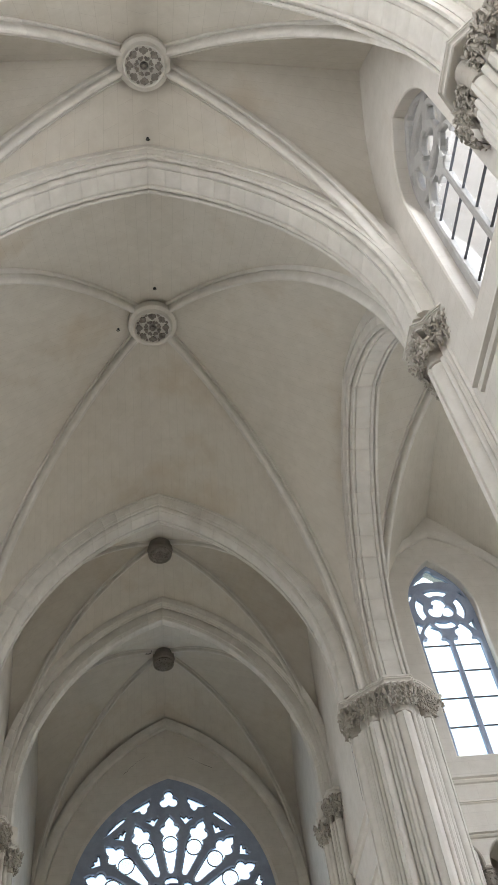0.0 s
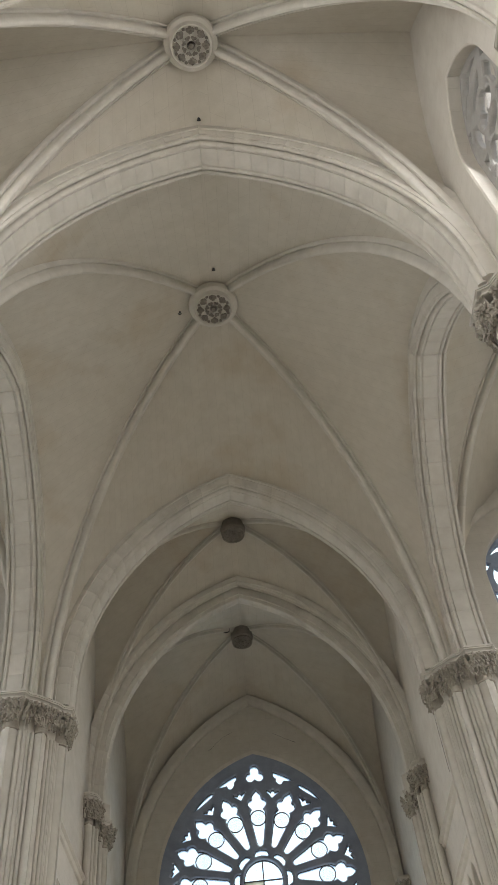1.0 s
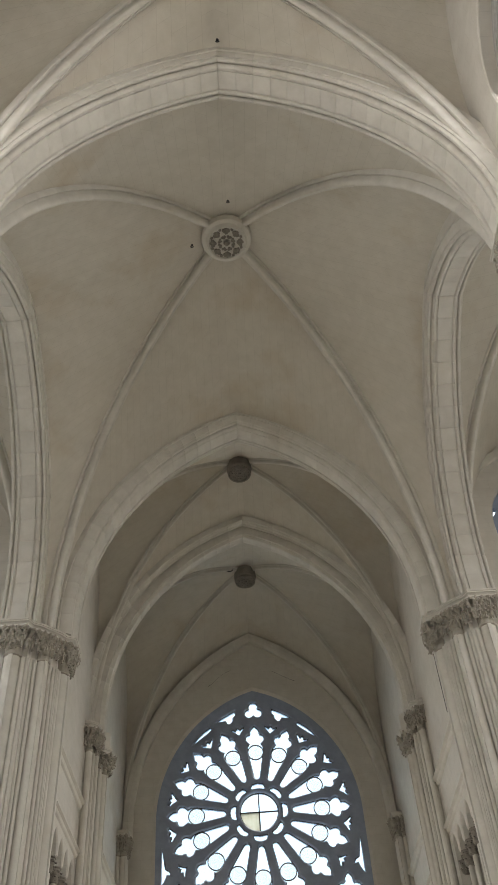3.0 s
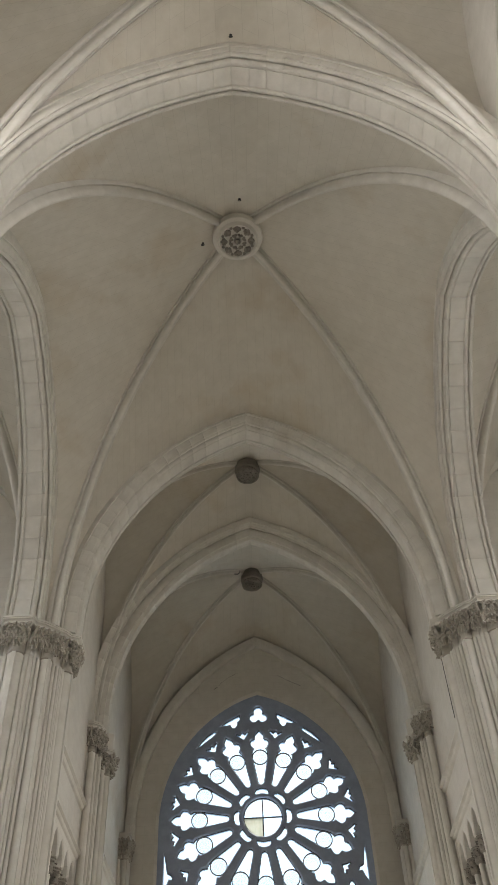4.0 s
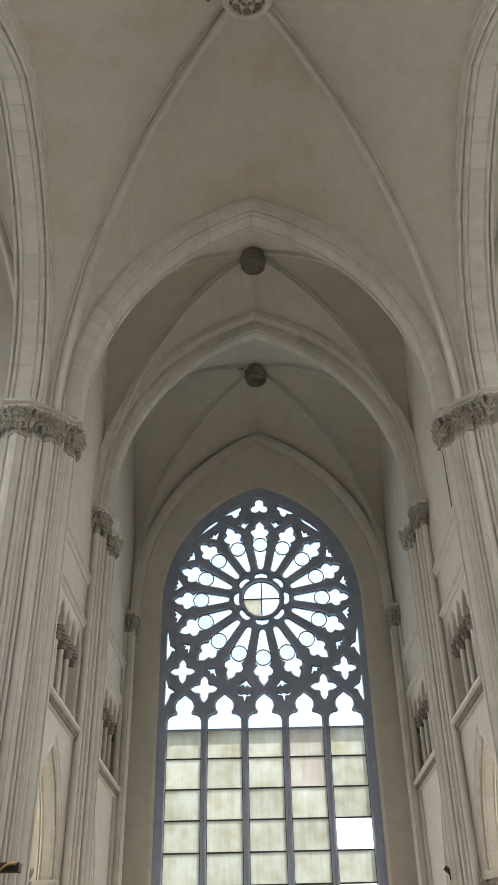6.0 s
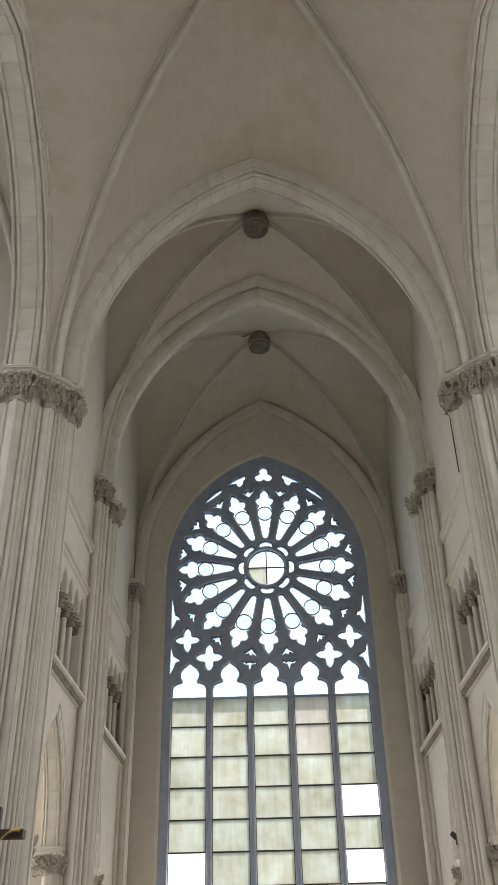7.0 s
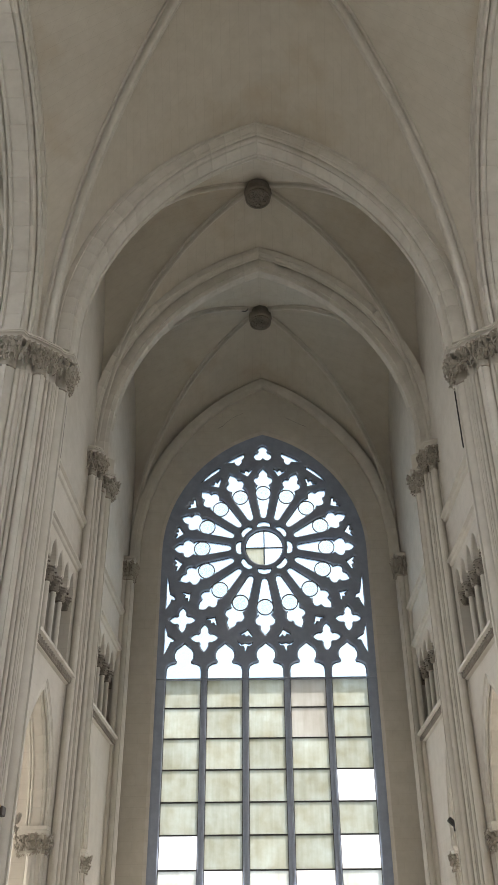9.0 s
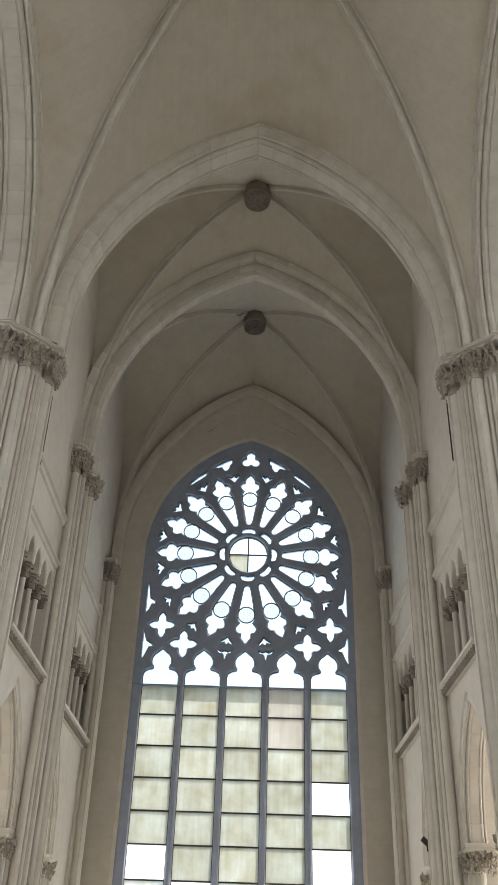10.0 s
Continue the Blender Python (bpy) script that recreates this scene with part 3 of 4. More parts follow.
def choir_bay(side, y0, y1, tag, count, light, arcade=None):
    """One bay's side wall, with gallery, arcade and clerestory window. side: -1 or 1."""
    turn = -90 if side > 0 else 90
    face = side * (WALL_X + 0.4)
    yc = (y0 + y1) / 2
    inner = (y1 - y0) / 2 - 0.75
    sgn = 1 if side < 0 else -1
    us = (-inner, inner)
    holes = [pointed(0, CLERE["sill"], CLERE["half"] + 0.12, CLERE["spring"], CLERE["rise"] + 0.12)] if light else []
    holes += triforium_outlines(us[0], us[1], count)
    shift, span, spring, rise = arcade or (0.0, inner - 0.3, 3.9, 2.6)
    holes.append(pointed(sgn * shift, GROUND + 0.02, span + 0.2, spring, rise + 0.25))
    arch_ring("arcade_arch", face - side * 0.12, yc + shift, False, "pale moulded pointed arcade arch opening to the aisle", span, rise, 0.5, 8, spring, 0.0)
    for e in (-1, 1):
        pier("arcade_respond", face - side * 0.12, yc + shift + e * (span + 0.12), [(-0.2, -0.12), (0.2, -0.12), (0.2, 0.12), (-0.2, 0.12)],
             [(0, -e * 0.08, 0.12, True), (-side * 0.18, 0, 0.07, False)], "slim pale arcade respond with a small leafy capital", h=0.55, top=spring, group="arcade responds",
             outline=[(-0.3, -0.22), (0.3, -0.22), (0.3, 0.22), (-0.3, 0.22)])
    bay_wall("wall_" + tag, (face, yc), turn, -(y1 - y0) / 2, (y1 - y0) / 2, GROUND, 23.0, holes)
    if light:
        two_light_window("clerestory_window", (side * (WALL_X + 0.35), yc), turn, 0, CLERE["sill"], CLERE["half"], CLERE["spring"], CLERE["rise"],
                         "tall two-light traceried window of clear glass", light, GREY_TRACERY, PALE)
    for z, reach, height, label, fret in ((7.1, 0.22, 0.3, "moulded string course with a dark carved frieze", True), (10.05, 0.14, 0.16, "thin moulded string course", False), (11.3, 0.16, 0.2, "sloping moulded sill course", False)):
        string_course("string_course", (side * WALL_X, yc), turn, us[0] - 0.2, us[1] + 0.2, z, reach, height, label, fret)
    step = (us[1] - us[0]) / count
    for k in range(count + 1):
        u = us[0] + step * k
        colonnette((side * (WALL_X + 0.2), yc + sgn * u), turn, 7.56, 9.33)


for side, name in ((-1, "north"), (1, "south")):
    choir_bay(side, ARCH_B, ARCH_C, name + "_choir", 5, 0)
    choir_bay(side, ARCH_C, EAST, name + "_sanctuary", 7, 0, (-1.45, 1.35, 3.9, 3.0))
    choir_bay(side, NAVE[2], ARCH_A, name + "_nave", 5, 50)
    choir_bay(side, NAVE[1], NAVE[2], name + "_nave_mid", 5, 105)
    choir_bay(side, NAVE[0], NAVE[1], name + "_nave_west", 5, 170)
    # aisle and gallery passage behind
    for y0, y1, tag in ((ARCH_B + 0.85, EAST + 0.8, "choir"), (NAVE[0], ARCH_A - 0.85, "nave")):
        # aisle outer wall, choir openings added for fill lamps; gallery back wall
        mid, span = (y0 + y1) / 2, (y1 - y0) / 2
        sills = [(mid + k * span * 0.62, span * 0.22) for k in (-1, 0, 1)] if tag == "choir" else []
        ob = new("wall_%s_aisle_%s" % (name, tag), plate_mesh("wall_aisle", [[(-span, GROUND), (span, GROUND), (span, AISLE), (-span, AISLE)], *[pointed((yw - mid) * -side, 1.6, w, 4.2, 1.7) for yw, w in sills]], 0.4, 0.03, WALL))
        ob.matrix_world = facing(side * 9.4, mid, -90 if side > 0 else 90)
        tagged(ob, "plain limewashed aisle wall; its openings are added for fill light", "wall", kind="structure")
        for yw, w in sills:
            # Unseen warm lamps added to brighten the choir from the aisles.
            window_light("aisle_window_light", (side * 9.45, yw, 3.6), (0, yw, 4.2), w * 2, 4.0, 58, (1.0, 0.95, 0.88))
        bm = bmesh.new()
        box(bm, side * 6.4, y0, AISLE + 0.2, side * 6.8, y1, 12.0)
        tagged(part("wall_%s_gallery_%s" % (name, tag), bm, WALL), "plain limewashed gallery wall", "wall", kind="structure")
        bm = bmesh.new()
        box(bm, side * (WALL_X + 0.8), y0, AISLE, side * 9.6, y1, AISLE + 0.2)
        tagged(part("ceiling_aisle", bm, WEB), "plain plastered aisle ceiling", "ceiling", kind="structure")
        bm = bmesh.new()
        box(bm, side * (WALL_X + 0.8), y0, 12.0, side * 6.8, y1, 12.2)
        tagged(part("ceiling_gallery", bm, WEB), "plain plastered gallery ceiling", "ceiling", kind="structure")

# ---- arches, ribs and webs of the main vessel ----
for y, note in ((NAVE[1], "over the nave"), (NAVE[2], "over the nave"), (ARCH_A, "at the near side of the crossing")):
    arch_ring("transverse_arch", 0, y, True, "pale moulded pointed stone arch " + note, stones=20)
arch_ring("transverse_arch", 0, ARCH_B, True, "pale moulded pointed stone arch at the choir side of the crossing", rise=6.85, stones=18)
arch_ring("transverse_arch", 0, ARCH_C, True, "pale moulded pointed stone arch of two orders in the choir", stones=16, profile=STEPPED_PROFILE)
CROSS_Y, CROSS_HALF = (PIER_A + PIER_B) / 2, (PIER_B - PIER_A) / 2 - 1.17
for side in (-1, 1):
    arch_ring("transept_arch", side * PIER_X, CROSS_Y, False, "pale moulded pointed stone arch opening to the transept", half=CROSS_HALF, rise=5.85)


def vault(name, x0, x1, y0, y1, crown_z, at=None, springers=None, boss=0.48, lateral=None, ridge=RIDGE, rib_scale=0.95, sooty=False, boss_label="round carved stone boss with a leafy rosette, grey with soot"):
    """A rib vault over a rectangle: web, four half ribs and a boss. lateral: half span, rise and stilt of the arches at its two sides."""
    mx, my = (x0 + x1) / 2, (y0 + y1) / 2
    xc, yc = (mx, my) if at is None else at
    rx, ry0, ry1 = springers or ((x1 - x0) / 2, y0, y1)
    corners = [(mx - rx, ry0, SPRING), (mx + rx, ry0, SPRING), (mx + rx, ry1, SPRING), (mx - rx, ry1, SPRING)]
    half_x, rise_x = min((x1 - x0) / 2, HALF + 0.52), ridge - SPRING - STILT
    half_y, rise_y, stilt_y = lateral or ((y1 - y0) / 2, 4.8, RIDGE - SPRING - 4.8)
    sides = [("x", y0, mx, half_x, rise_x, STILT, SPRING), ("y", x1, my, half_y, rise_y, stilt_y, SPRING), ("x", y1, mx, half_x, rise_x, STILT, SPRING), ("y", x0, my, half_y, rise_y, stilt_y, SPRING)]
    web(name, corners, (xc, yc, crown_z), sides)
    for c in corners:
        rib("vault_rib", c, (xc, yc, crown_z), "pale moulded diagonal vault rib of cut stone", scale=rib_scale)
    rosette_boss((xc, yc, crown_z - 0.68), boss, boss_label, sooty=sooty)


CX = 4.92
vault("ceiling_nave_west", -CX, CX, NAVE[0] - 0.1, NAVE[1] - 0.25, 22.4)
vault("ceiling_nave_mid", -CX, CX, NAVE[1] + 0.25, NAVE[2] - 0.25, 22.4)
vault("ceiling_nave", -CX, CX, NAVE[2] + 0.25, ARCH_A - 0.25, 22.4, at=(0, 6.88))
vault("ceiling_crossing", -5.5, 5.5, ARCH_A + 0.25, ARCH_B - 0.45, 23.6, boss=0.56, springers=(5.1, PIER_A + 0.66, PIER_B - 0.66), at=(0, 14.5), lateral=(CROSS_HALF + 0.45, 6.3, STILT), ridge=21.75)
DARK_BOSS = "round carved stone boss with a leafy rosette, black with soot"
vault("ceiling_choir", -CX, CX, ARCH_B + 0.25, ARCH_C - 0.25, 22.5, boss=0.40, rib_scale=0.5, sooty=True, boss_label=DARK_BOSS)
vault("ceiling_sanctuary", -CX, CX, ARCH_C + 0.25, EAST - 0.2, 22.5, boss=0.40, rib_scale=0.5, sooty=True, boss_label=DARK_BOSS)
TR_X = 11.0
for side, name in ((-1, "north"), (1, "south")):
    xs = sorted((side * 5.95, side * TR_X))
    vault("ceiling_transept_" + name, xs[0], xs[1], 9.3, 20.2, 21.4, lateral=(CROSS_HALF + 0.45, 6.3, STILT), ridge=20.2)

# ---- piers ----
def turned_round(points):
    """Repeats points of one quarter of a plan four times round its middle."""
    return [(x * c - y * s_, x * s_ + y * c) for c, s_ in ((1, 0), (0, 1), (-1, 0), (0, -1)) for x, y in points]


# a cross of four arms, with a broad canted face in each corner
CROSSING_ABACUS = turned_round([(1.34, -0.36), (1.34, 0.36), (1.14, 0.45), (1.04, 0.62), (0.62, 1.04), (0.45, 1.14)])
CROSSING_CORE = turned_round([(0.93, -0.33), (0.93, 0.33), (0.82, 0.39), (0.76, 0.49), (0.49, 0.76), (0.39, 0.82)])
CROSSING_SHAFTS = []
for k in range(4):
    for turn, rolls in ((0, ((0.97, 0.0, 0.2, True), (0.985, 0.255, 0.055, False), (0.985, -0.255, 0.055, False), (0.93, 0.345, 0.06, True), (0.93, -0.345, 0.06, True))),
                        (math.pi / 4, ((0.93, 0.0, 0.15, True), (0.935, 0.215, 0.05, False), (0.935, -0.215, 0.05, False), (0.925, 0.325, 0.045, False), (0.925, -0.325, 0.045, False), (0.92, 0.41, 0.05, True), (0.92, -0.41, 0.05, True)))):
        c, s_ = math.cos(turn + k * math.pi / 2), math.sin(turn + k * math.pi / 2)
        CROSSING_SHAFTS += [(d * c - w * s_, d * s_ + w * c, r, f) for d, w, r, f in rolls]

for x, y in ((-PIER_X, PIER_B), (PIER_X, PIER_B), (-PIER_X, PIER_A), (PIER_X, PIER_A)):
    pier("crossing_pier", x, y, CROSSING_CORE, CROSSING_SHAFTS, "tall pale clustered stone pier with leafy capitals", h=0.92, group="crossing piers", outline=CROSSING_ABACUS)
for side in (-1, 1):
    f = -side
    for y in (ARCH_C, NAVE[2], NAVE[1]):
        choir = y == ARCH_C
        nose, wide = (0.46, 1.18) if choir else (0.74, 1.0)
        shape = [(f * x, y_ * wide) for x, y_ in ((-0.1, -0.84), (0.20, -0.84), (0.40, -0.70), (nose, -0.34), (nose, 0.34), (0.40, 0.70), (0.20, 0.84), (-0.1, 0.84))]
        block = [(f * x, y_ * wide) for x, y_ in ((-0.3, -0.58), (0.20, -0.58), (0.30, -0.24), (0.30, 0.24), (0.20, 0.58), (-0.3, 0.58))]
        if side > 0:
            shape, block = shape[::-1], block[::-1]
        rolls = [(f * 0.34, 0.36, 0.08, True), (f * 0.34, -0.36, 0.08, True), (f * 0.29, 0.50, 0.05, False), (f * 0.29, -0.50, 0.05, False), (f * 0.18, 0.60, 0.10, True), (f * 0.18, -0.60, 0.10, True), (f * 0.02, 0.64, 0.06, False), (f * 0.02, -0.64, 0.06, False)]
        rolls = [(x, y_ * wide, r, lip) for x, y_, r, lip in rolls]
        if choir:
            rolls += [(f * 0.30, 0.26, 0.05, False), (f * 0.30, -0.26, 0.05, False), (f * 0.26, 0.52, 0.05, False), (f * 0.26, -0.52, 0.05, False)]
        else:
            rolls += [(f * 0.40, 0, 0.15, True), (f * 0.42, 0.22, 0.06, False), (f * 0.42, -0.22, 0.06, False)]
        pier("wall_pier", side * (WALL_X + 0.05), y, block, rolls, "pale half pier of clustered shafts with leafy capitals", h=0.85, group="wall piers", outline=shape)
        if choir:
            ledge = [(f * x, y_) for x, y_ in ((-0.34, -0.30), (0.16, -0.30), (0.34, -0.14), (0.34, 0.14), (0.16, 0.30), (-0.34, 0.30))]
            post = [(f * x, y_) for x, y_ in ((-0.3, -0.2), (0.05, -0.2), (0.12, -0.1), (0.12, 0.1), (0.05, 0.2), (-0.3, 0.2))]
            if side > 0:
                ledge, post = ledge[::-1], post[::-1]
            root = pier("respond_shaft", side * (WALL_X - 0.34), y, post, [(f * 0.10, 0, 0.12, True), (f * 0.03, 0.17, 0.05, False), (f * 0.03, -0.17, 0.05, False)], "slender pale respond with a small leafy capital before the pier", h=0.75, top=13.32, group="respond shafts", outline=ledge)
            bm = bmesh.new()
            skin(bm, [[(x * 0.8, y_ * 0.85, z - GROUND) for x, y_ in ledge] for z in (13.32, SPRING)])
            part("impost", bm, STONE, root)
    pier("corner_shaft", side * 4.8, EAST - 1.0, [(-0.15, -0.2), (0.15, -0.2), (0.15, 0.2), (-0.15, 0.2)], [(-side * 0.12, -0.12, 0.13, True), (-side * 0.16, 0.12, 0.1, False), (side * 0.1, -0.2, 0.1, False)], "slim pale corner shaft with a leafy capital", h=0.85, top=13.45, group="corner shafts", outline=[(0.28, -0.34), (0.28, 0.3), (-0.28, 0.3), (-0.28, -0.34)])

# ---- east wall and great window ----
arch_ring("wall_arch", 0, EAST - 0.32, True, "slim pale moulded arch against the end wall", half=4.5, rise=7.1, scale=0.4, spring=13.45)
WIN_HALF, WIN_SPRING, WIN_RISE, WIN_SILL = 3.66, 14.1, 4.9, 1.75
ob = new("wall_east", plate_mesh("wall_east", [[(-6, GROUND), (6, GROUND), (6, 23.0), (-6, 23.0)], pointed(0, WIN_SILL, WIN_HALF, WIN_SPRING, WIN_RISE, 24, 0.04)], 0.9, 0.12, WALL))
ob.matrix_world = facing(0, EAST + 0.2, 0)
tagged(ob, "pale limewashed end wall round the great window", "wall", kind="structure")


def rose_window():
    root = thing("great_window", "tall pointed traceried window with a rose of sixteen petals over five glazed lights", "window", "", (0, EAST, 0))
    flat = pose(0, 0, 0, 90, 0, 0)
    cz = 14.28
    clear, cloudy = [], []
    # sixteen petals, each a long tapered light with a trefoil head
    petal = [(1.18, 0.0), (1.21, 0.08), (1.28, 0.125), (1.9, 0.235), (2.25, 0.30), (2.45, 0.30), (2.54, 0.265), (2.58, 0.235), (2.63, 0.28), (2.71, 0.345), (2.80, 0.365), (2.89, 0.34), (2.95, 0.27), (2.96, 0.20), (3.0, 0.175), (3.05, 0.185), (3.12, 0.175), (3.2, 0.12), (3.26, 0.06), (3.33, 0.0)]
    outline = petal + [(r, -w) for r, w in petal[-2:0:-1]]
    circles = []
    for k in range(16):
        clear.append(turned(outline, 0, cz, 22.5 * k))
        a = radians(22.5 * k)
        circles.append((2.27 * math.cos(a), cz + 2.27 * math.sin(a)))
        # small three-lobed lights between the petal heads
        size, out = (1.0, 3.26) if 8 < k < 15 else (1.15, 3.13)
        bird = [(-0.12, 0.0), (-0.03, 0.08), (0.1, 0.23), (0.17, 0.2), (0.1, 0.07), (0.17, 0.03), (0.17, -0.03), (0.1, -0.07), (0.17, -0.2), (0.1, -0.23), (-0.03, -0.08)]
        clear.append(turned([(out + x * size, y * size) for x, y in bird], 0, cz, 22.5 * k + 11.25))
    for k in range(8):
        a = 45 * k
        lobe = [(0.80, 0.25), (0.90, 0.27), (1.02, 0.2), (1.07, 0.0), (1.02, -0.2), (0.90, -0.27), (0.80, -0.25), (0.84, 0.0)]
        clear.append(turned(lobe, 0, cz, a + 0.0))
    centre = circle(0, cz, 0.70, 40)
    # head of the window
    clear.append(foils(0, 18.22, 3, 0.19, 0.19, 90))
    for sx in (-1, 1):
        clear.append([(sx * x, z) for x, z in ((0.72, 18.28), (0.70, 18.08), (0.80, 17.98), (0.80, 17.86), (0.92, 17.72), (1.04, 17.74), (1.10, 17.86), (1.5, 17.80), (1.28, 17.98), (1.0, 18.14))])
        clear.append([(sx * x, z) for x, z in ((1.60, 17.62), (1.66, 17.5), (1.88, 17.32), (2.14, 17.12), (2.42, 16.92), (2.22, 17.22), (1.98, 17.46), (1.72, 17.64))])
        # lower corners
        clear.append(foils(sx * 2.9, 11.55, 4, 0.15, 0.24, 90, 0.55))
        clear.append(foils(sx * 2.12, 10.9, 4, 0.16, 0.26, 90, 0.5))
        clear.append([(sx * x, z) for x, z in ((3.5, 13.2), (3.5, 11.95), (3.36, 12.15), (3.3, 12.3), (3.16, 12.28), (3.22, 12.45), (3.36, 12.52), (3.42, 12.9))])
        clear.append([(sx * x, z) for x, z in ((3.5, 11.35), (3.5, 10.3), (3.36, 10.55), (3.28, 10.75), (3.1, 10.8), (3.26, 10.92), (3.38, 11.0))])
        clear.append([(sx * x, z) for x, z in ((0.42, 10.74), (0.58, 10.68), (0.7, 10.72), (0.82, 10.68), (1.0, 10.78), (0.9, 10.6), (0.76, 10.58), (0.7, 10.38), (0.62, 10.58), (0.48, 10.6))])
    lights = []
    for k in range(5):
        cx = (k - 2) * 1.4
        w = 0.6
        head = [(w, 9.47), (w, 9.78), (w * 0.92, 9.92), (w * 0.7, 10.0), (w * 0.46, 10.03), (w * 0.44, 10.08), (w * 0.56, 10.2), (w * 0.56, 10.36), (w * 0.42, 10.52), (w * 0.2, 10.62), (0, 10.72)]
        lights.append((cx, w, [(cx + x, z) for x, z in head] + [(cx - x, z) for x, z in head[-2::-1]]))
    outer = pointed(0, 9.44, WIN_HALF, WIN_SPRING, WIN_RISE, 24, 0.3)
    holes = clear + [centre] + [o for _, _, o in lights]
    for k in range(6):
        mx = (k - 2.5) * 1.4
        x0, x1 = (mx - 0.1, mx + 0.1) if 0 < k < 5 else (-3.95, -3.4) if k == 0 else (3.4, 3.95)
        edge = [(x0, 0.05), (x0, -0.05), (x0 + 0.03, -0.11), ((x0 + x1) / 2 - 0.025, -0.15), ((x0 + x1) / 2 + 0.025, -0.15), (x1 - 0.03, -0.11), (x1, -0.05), (x1, 0.05), (x1 - 0.04, 0.15), (x0 + 0.04, 0.15)]
        bm = bmesh.new()
        skin(bm, [[(x, y, z) for x, y in edge] for z in (WIN_SILL - 0.1, 9.45)])
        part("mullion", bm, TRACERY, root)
    bm = bmesh.new()
    box(bm, -3.4, -0.14, WIN_SILL - 0.1, 3.4, 0.14, WIN_SILL + 0.15)
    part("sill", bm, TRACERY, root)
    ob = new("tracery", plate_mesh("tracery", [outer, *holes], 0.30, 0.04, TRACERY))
    ob.parent, ob.matrix_local = root, flat
    for o in clear + [o for _, _, o in lights]:
        pane("pane", o, flat, SKY_TINT_GLASS, root)
        frame_ = new("lead_frame", plate_mesh("lead_frame", [shifted(o, 0.01), shifted(o, -0.024)], 0.04, 0, LEAD))
        frame_.parent, frame_.matrix_local = root, pose(0, -0.045, 0, 90, 0, 0)
    # round panes held in the petals, and the quartered centre
    for cx, z in circles:
        bm = bmesh.new()
        ring = [[(cx + r * math.cos(math.tau * i / 28), y, z + r * math.sin(math.tau * i / 28)) for i in range(28)] for r, y in ((0.272, -0.02), (0.305, -0.02), (0.305, 0.02), (0.272, 0.02), (0.272, -0.02))]
        skin(bm, ring, caps=False)
        part("lead_ring", bm, LEAD, root)
        pane("round_pane", circle(cx, z, 0.272, 24), pose(0, -0.014, 0, 90, 0, 0), TINTED, root)
    for k in range(4):
        arc = [(0.0, 0.0)] + [(0.7 * math.cos(radians(90 * k + d)), 0.7 * math.sin(radians(90 * k + d))) for d in range(0, 91, 10)]
        pane("quarter_pane", [(x, cz + z) for x, z in arc], flat, CLOUDY if k == 2 else SKY_TINT_GLASS, root)
    bm = bmesh.new()
    box(bm, -0.7, -0.02, cz - 0.02, 0.7, 0.02, cz + 0.02)
    box(bm, -0.02, -0.02, cz - 0.7, 0.02, 0.02, cz + 0.7)
    part("centre_bars", bm, LEAD, root)
    bm = bmesh.new()
    ring = [[(r * math.cos(math.tau * i / 40), y, cz + r * math.sin(math.tau * i / 40)) for i in range(40)] for r, y in ((0.67, -0.03), (0.72, -0.03), (0.72, 0.03), (0.67, 0.03), (0.67, -0.03))]
    skin(bm, ring, caps=False)
    part("lead_ring", bm, LEAD, root)
    # glazing rows of the five lights
    rows = [9.47, 8.52, 7.54, 6.57, 5.6, 4.65, 3.68, 2.71, WIN_SILL + 0.15]
    bright = {(4, 3), (0, 5), (4, 5), (1, 6), (3, 6)}
    milky = {(3, 0), (0, 6), (2, 6), (4, 6)}
    for k, (cx, w, _) in enumerate(lights):
        for j, (z1, z0) in enumerate(zip(rows, rows[1:])):
            mat = PALE if (k, j) in bright else ROSY if (k, j) in {(3, 0), (3, 1)} else MILKY if (k, j) in milky else CLOUDY
            pane("glass_panel", [(cx - w, z0), (cx + w, z0), (cx + w, z1), (cx - w, z1)], flat, mat, root)
        bm = bmesh.new()
        for z in rows[:-1]:
            box(bm, cx - w, -0.025, z - 0.022, cx + w, 0.025, z + 0.022)
        for sx in (-1, 1):
            box(bm, cx + sx * w - 0.018, -0.02, WIN_SILL + 0.15, cx + sx * w + 0.018, 0.02, 9.8)
        part("glazing_bars", bm, LEAD, root)
    return root


rose_window()
window_light("great_window_light", (0, EAST + 0.25, 10.3), (0, 0, 10.2), 7.2, 17.2, 400)

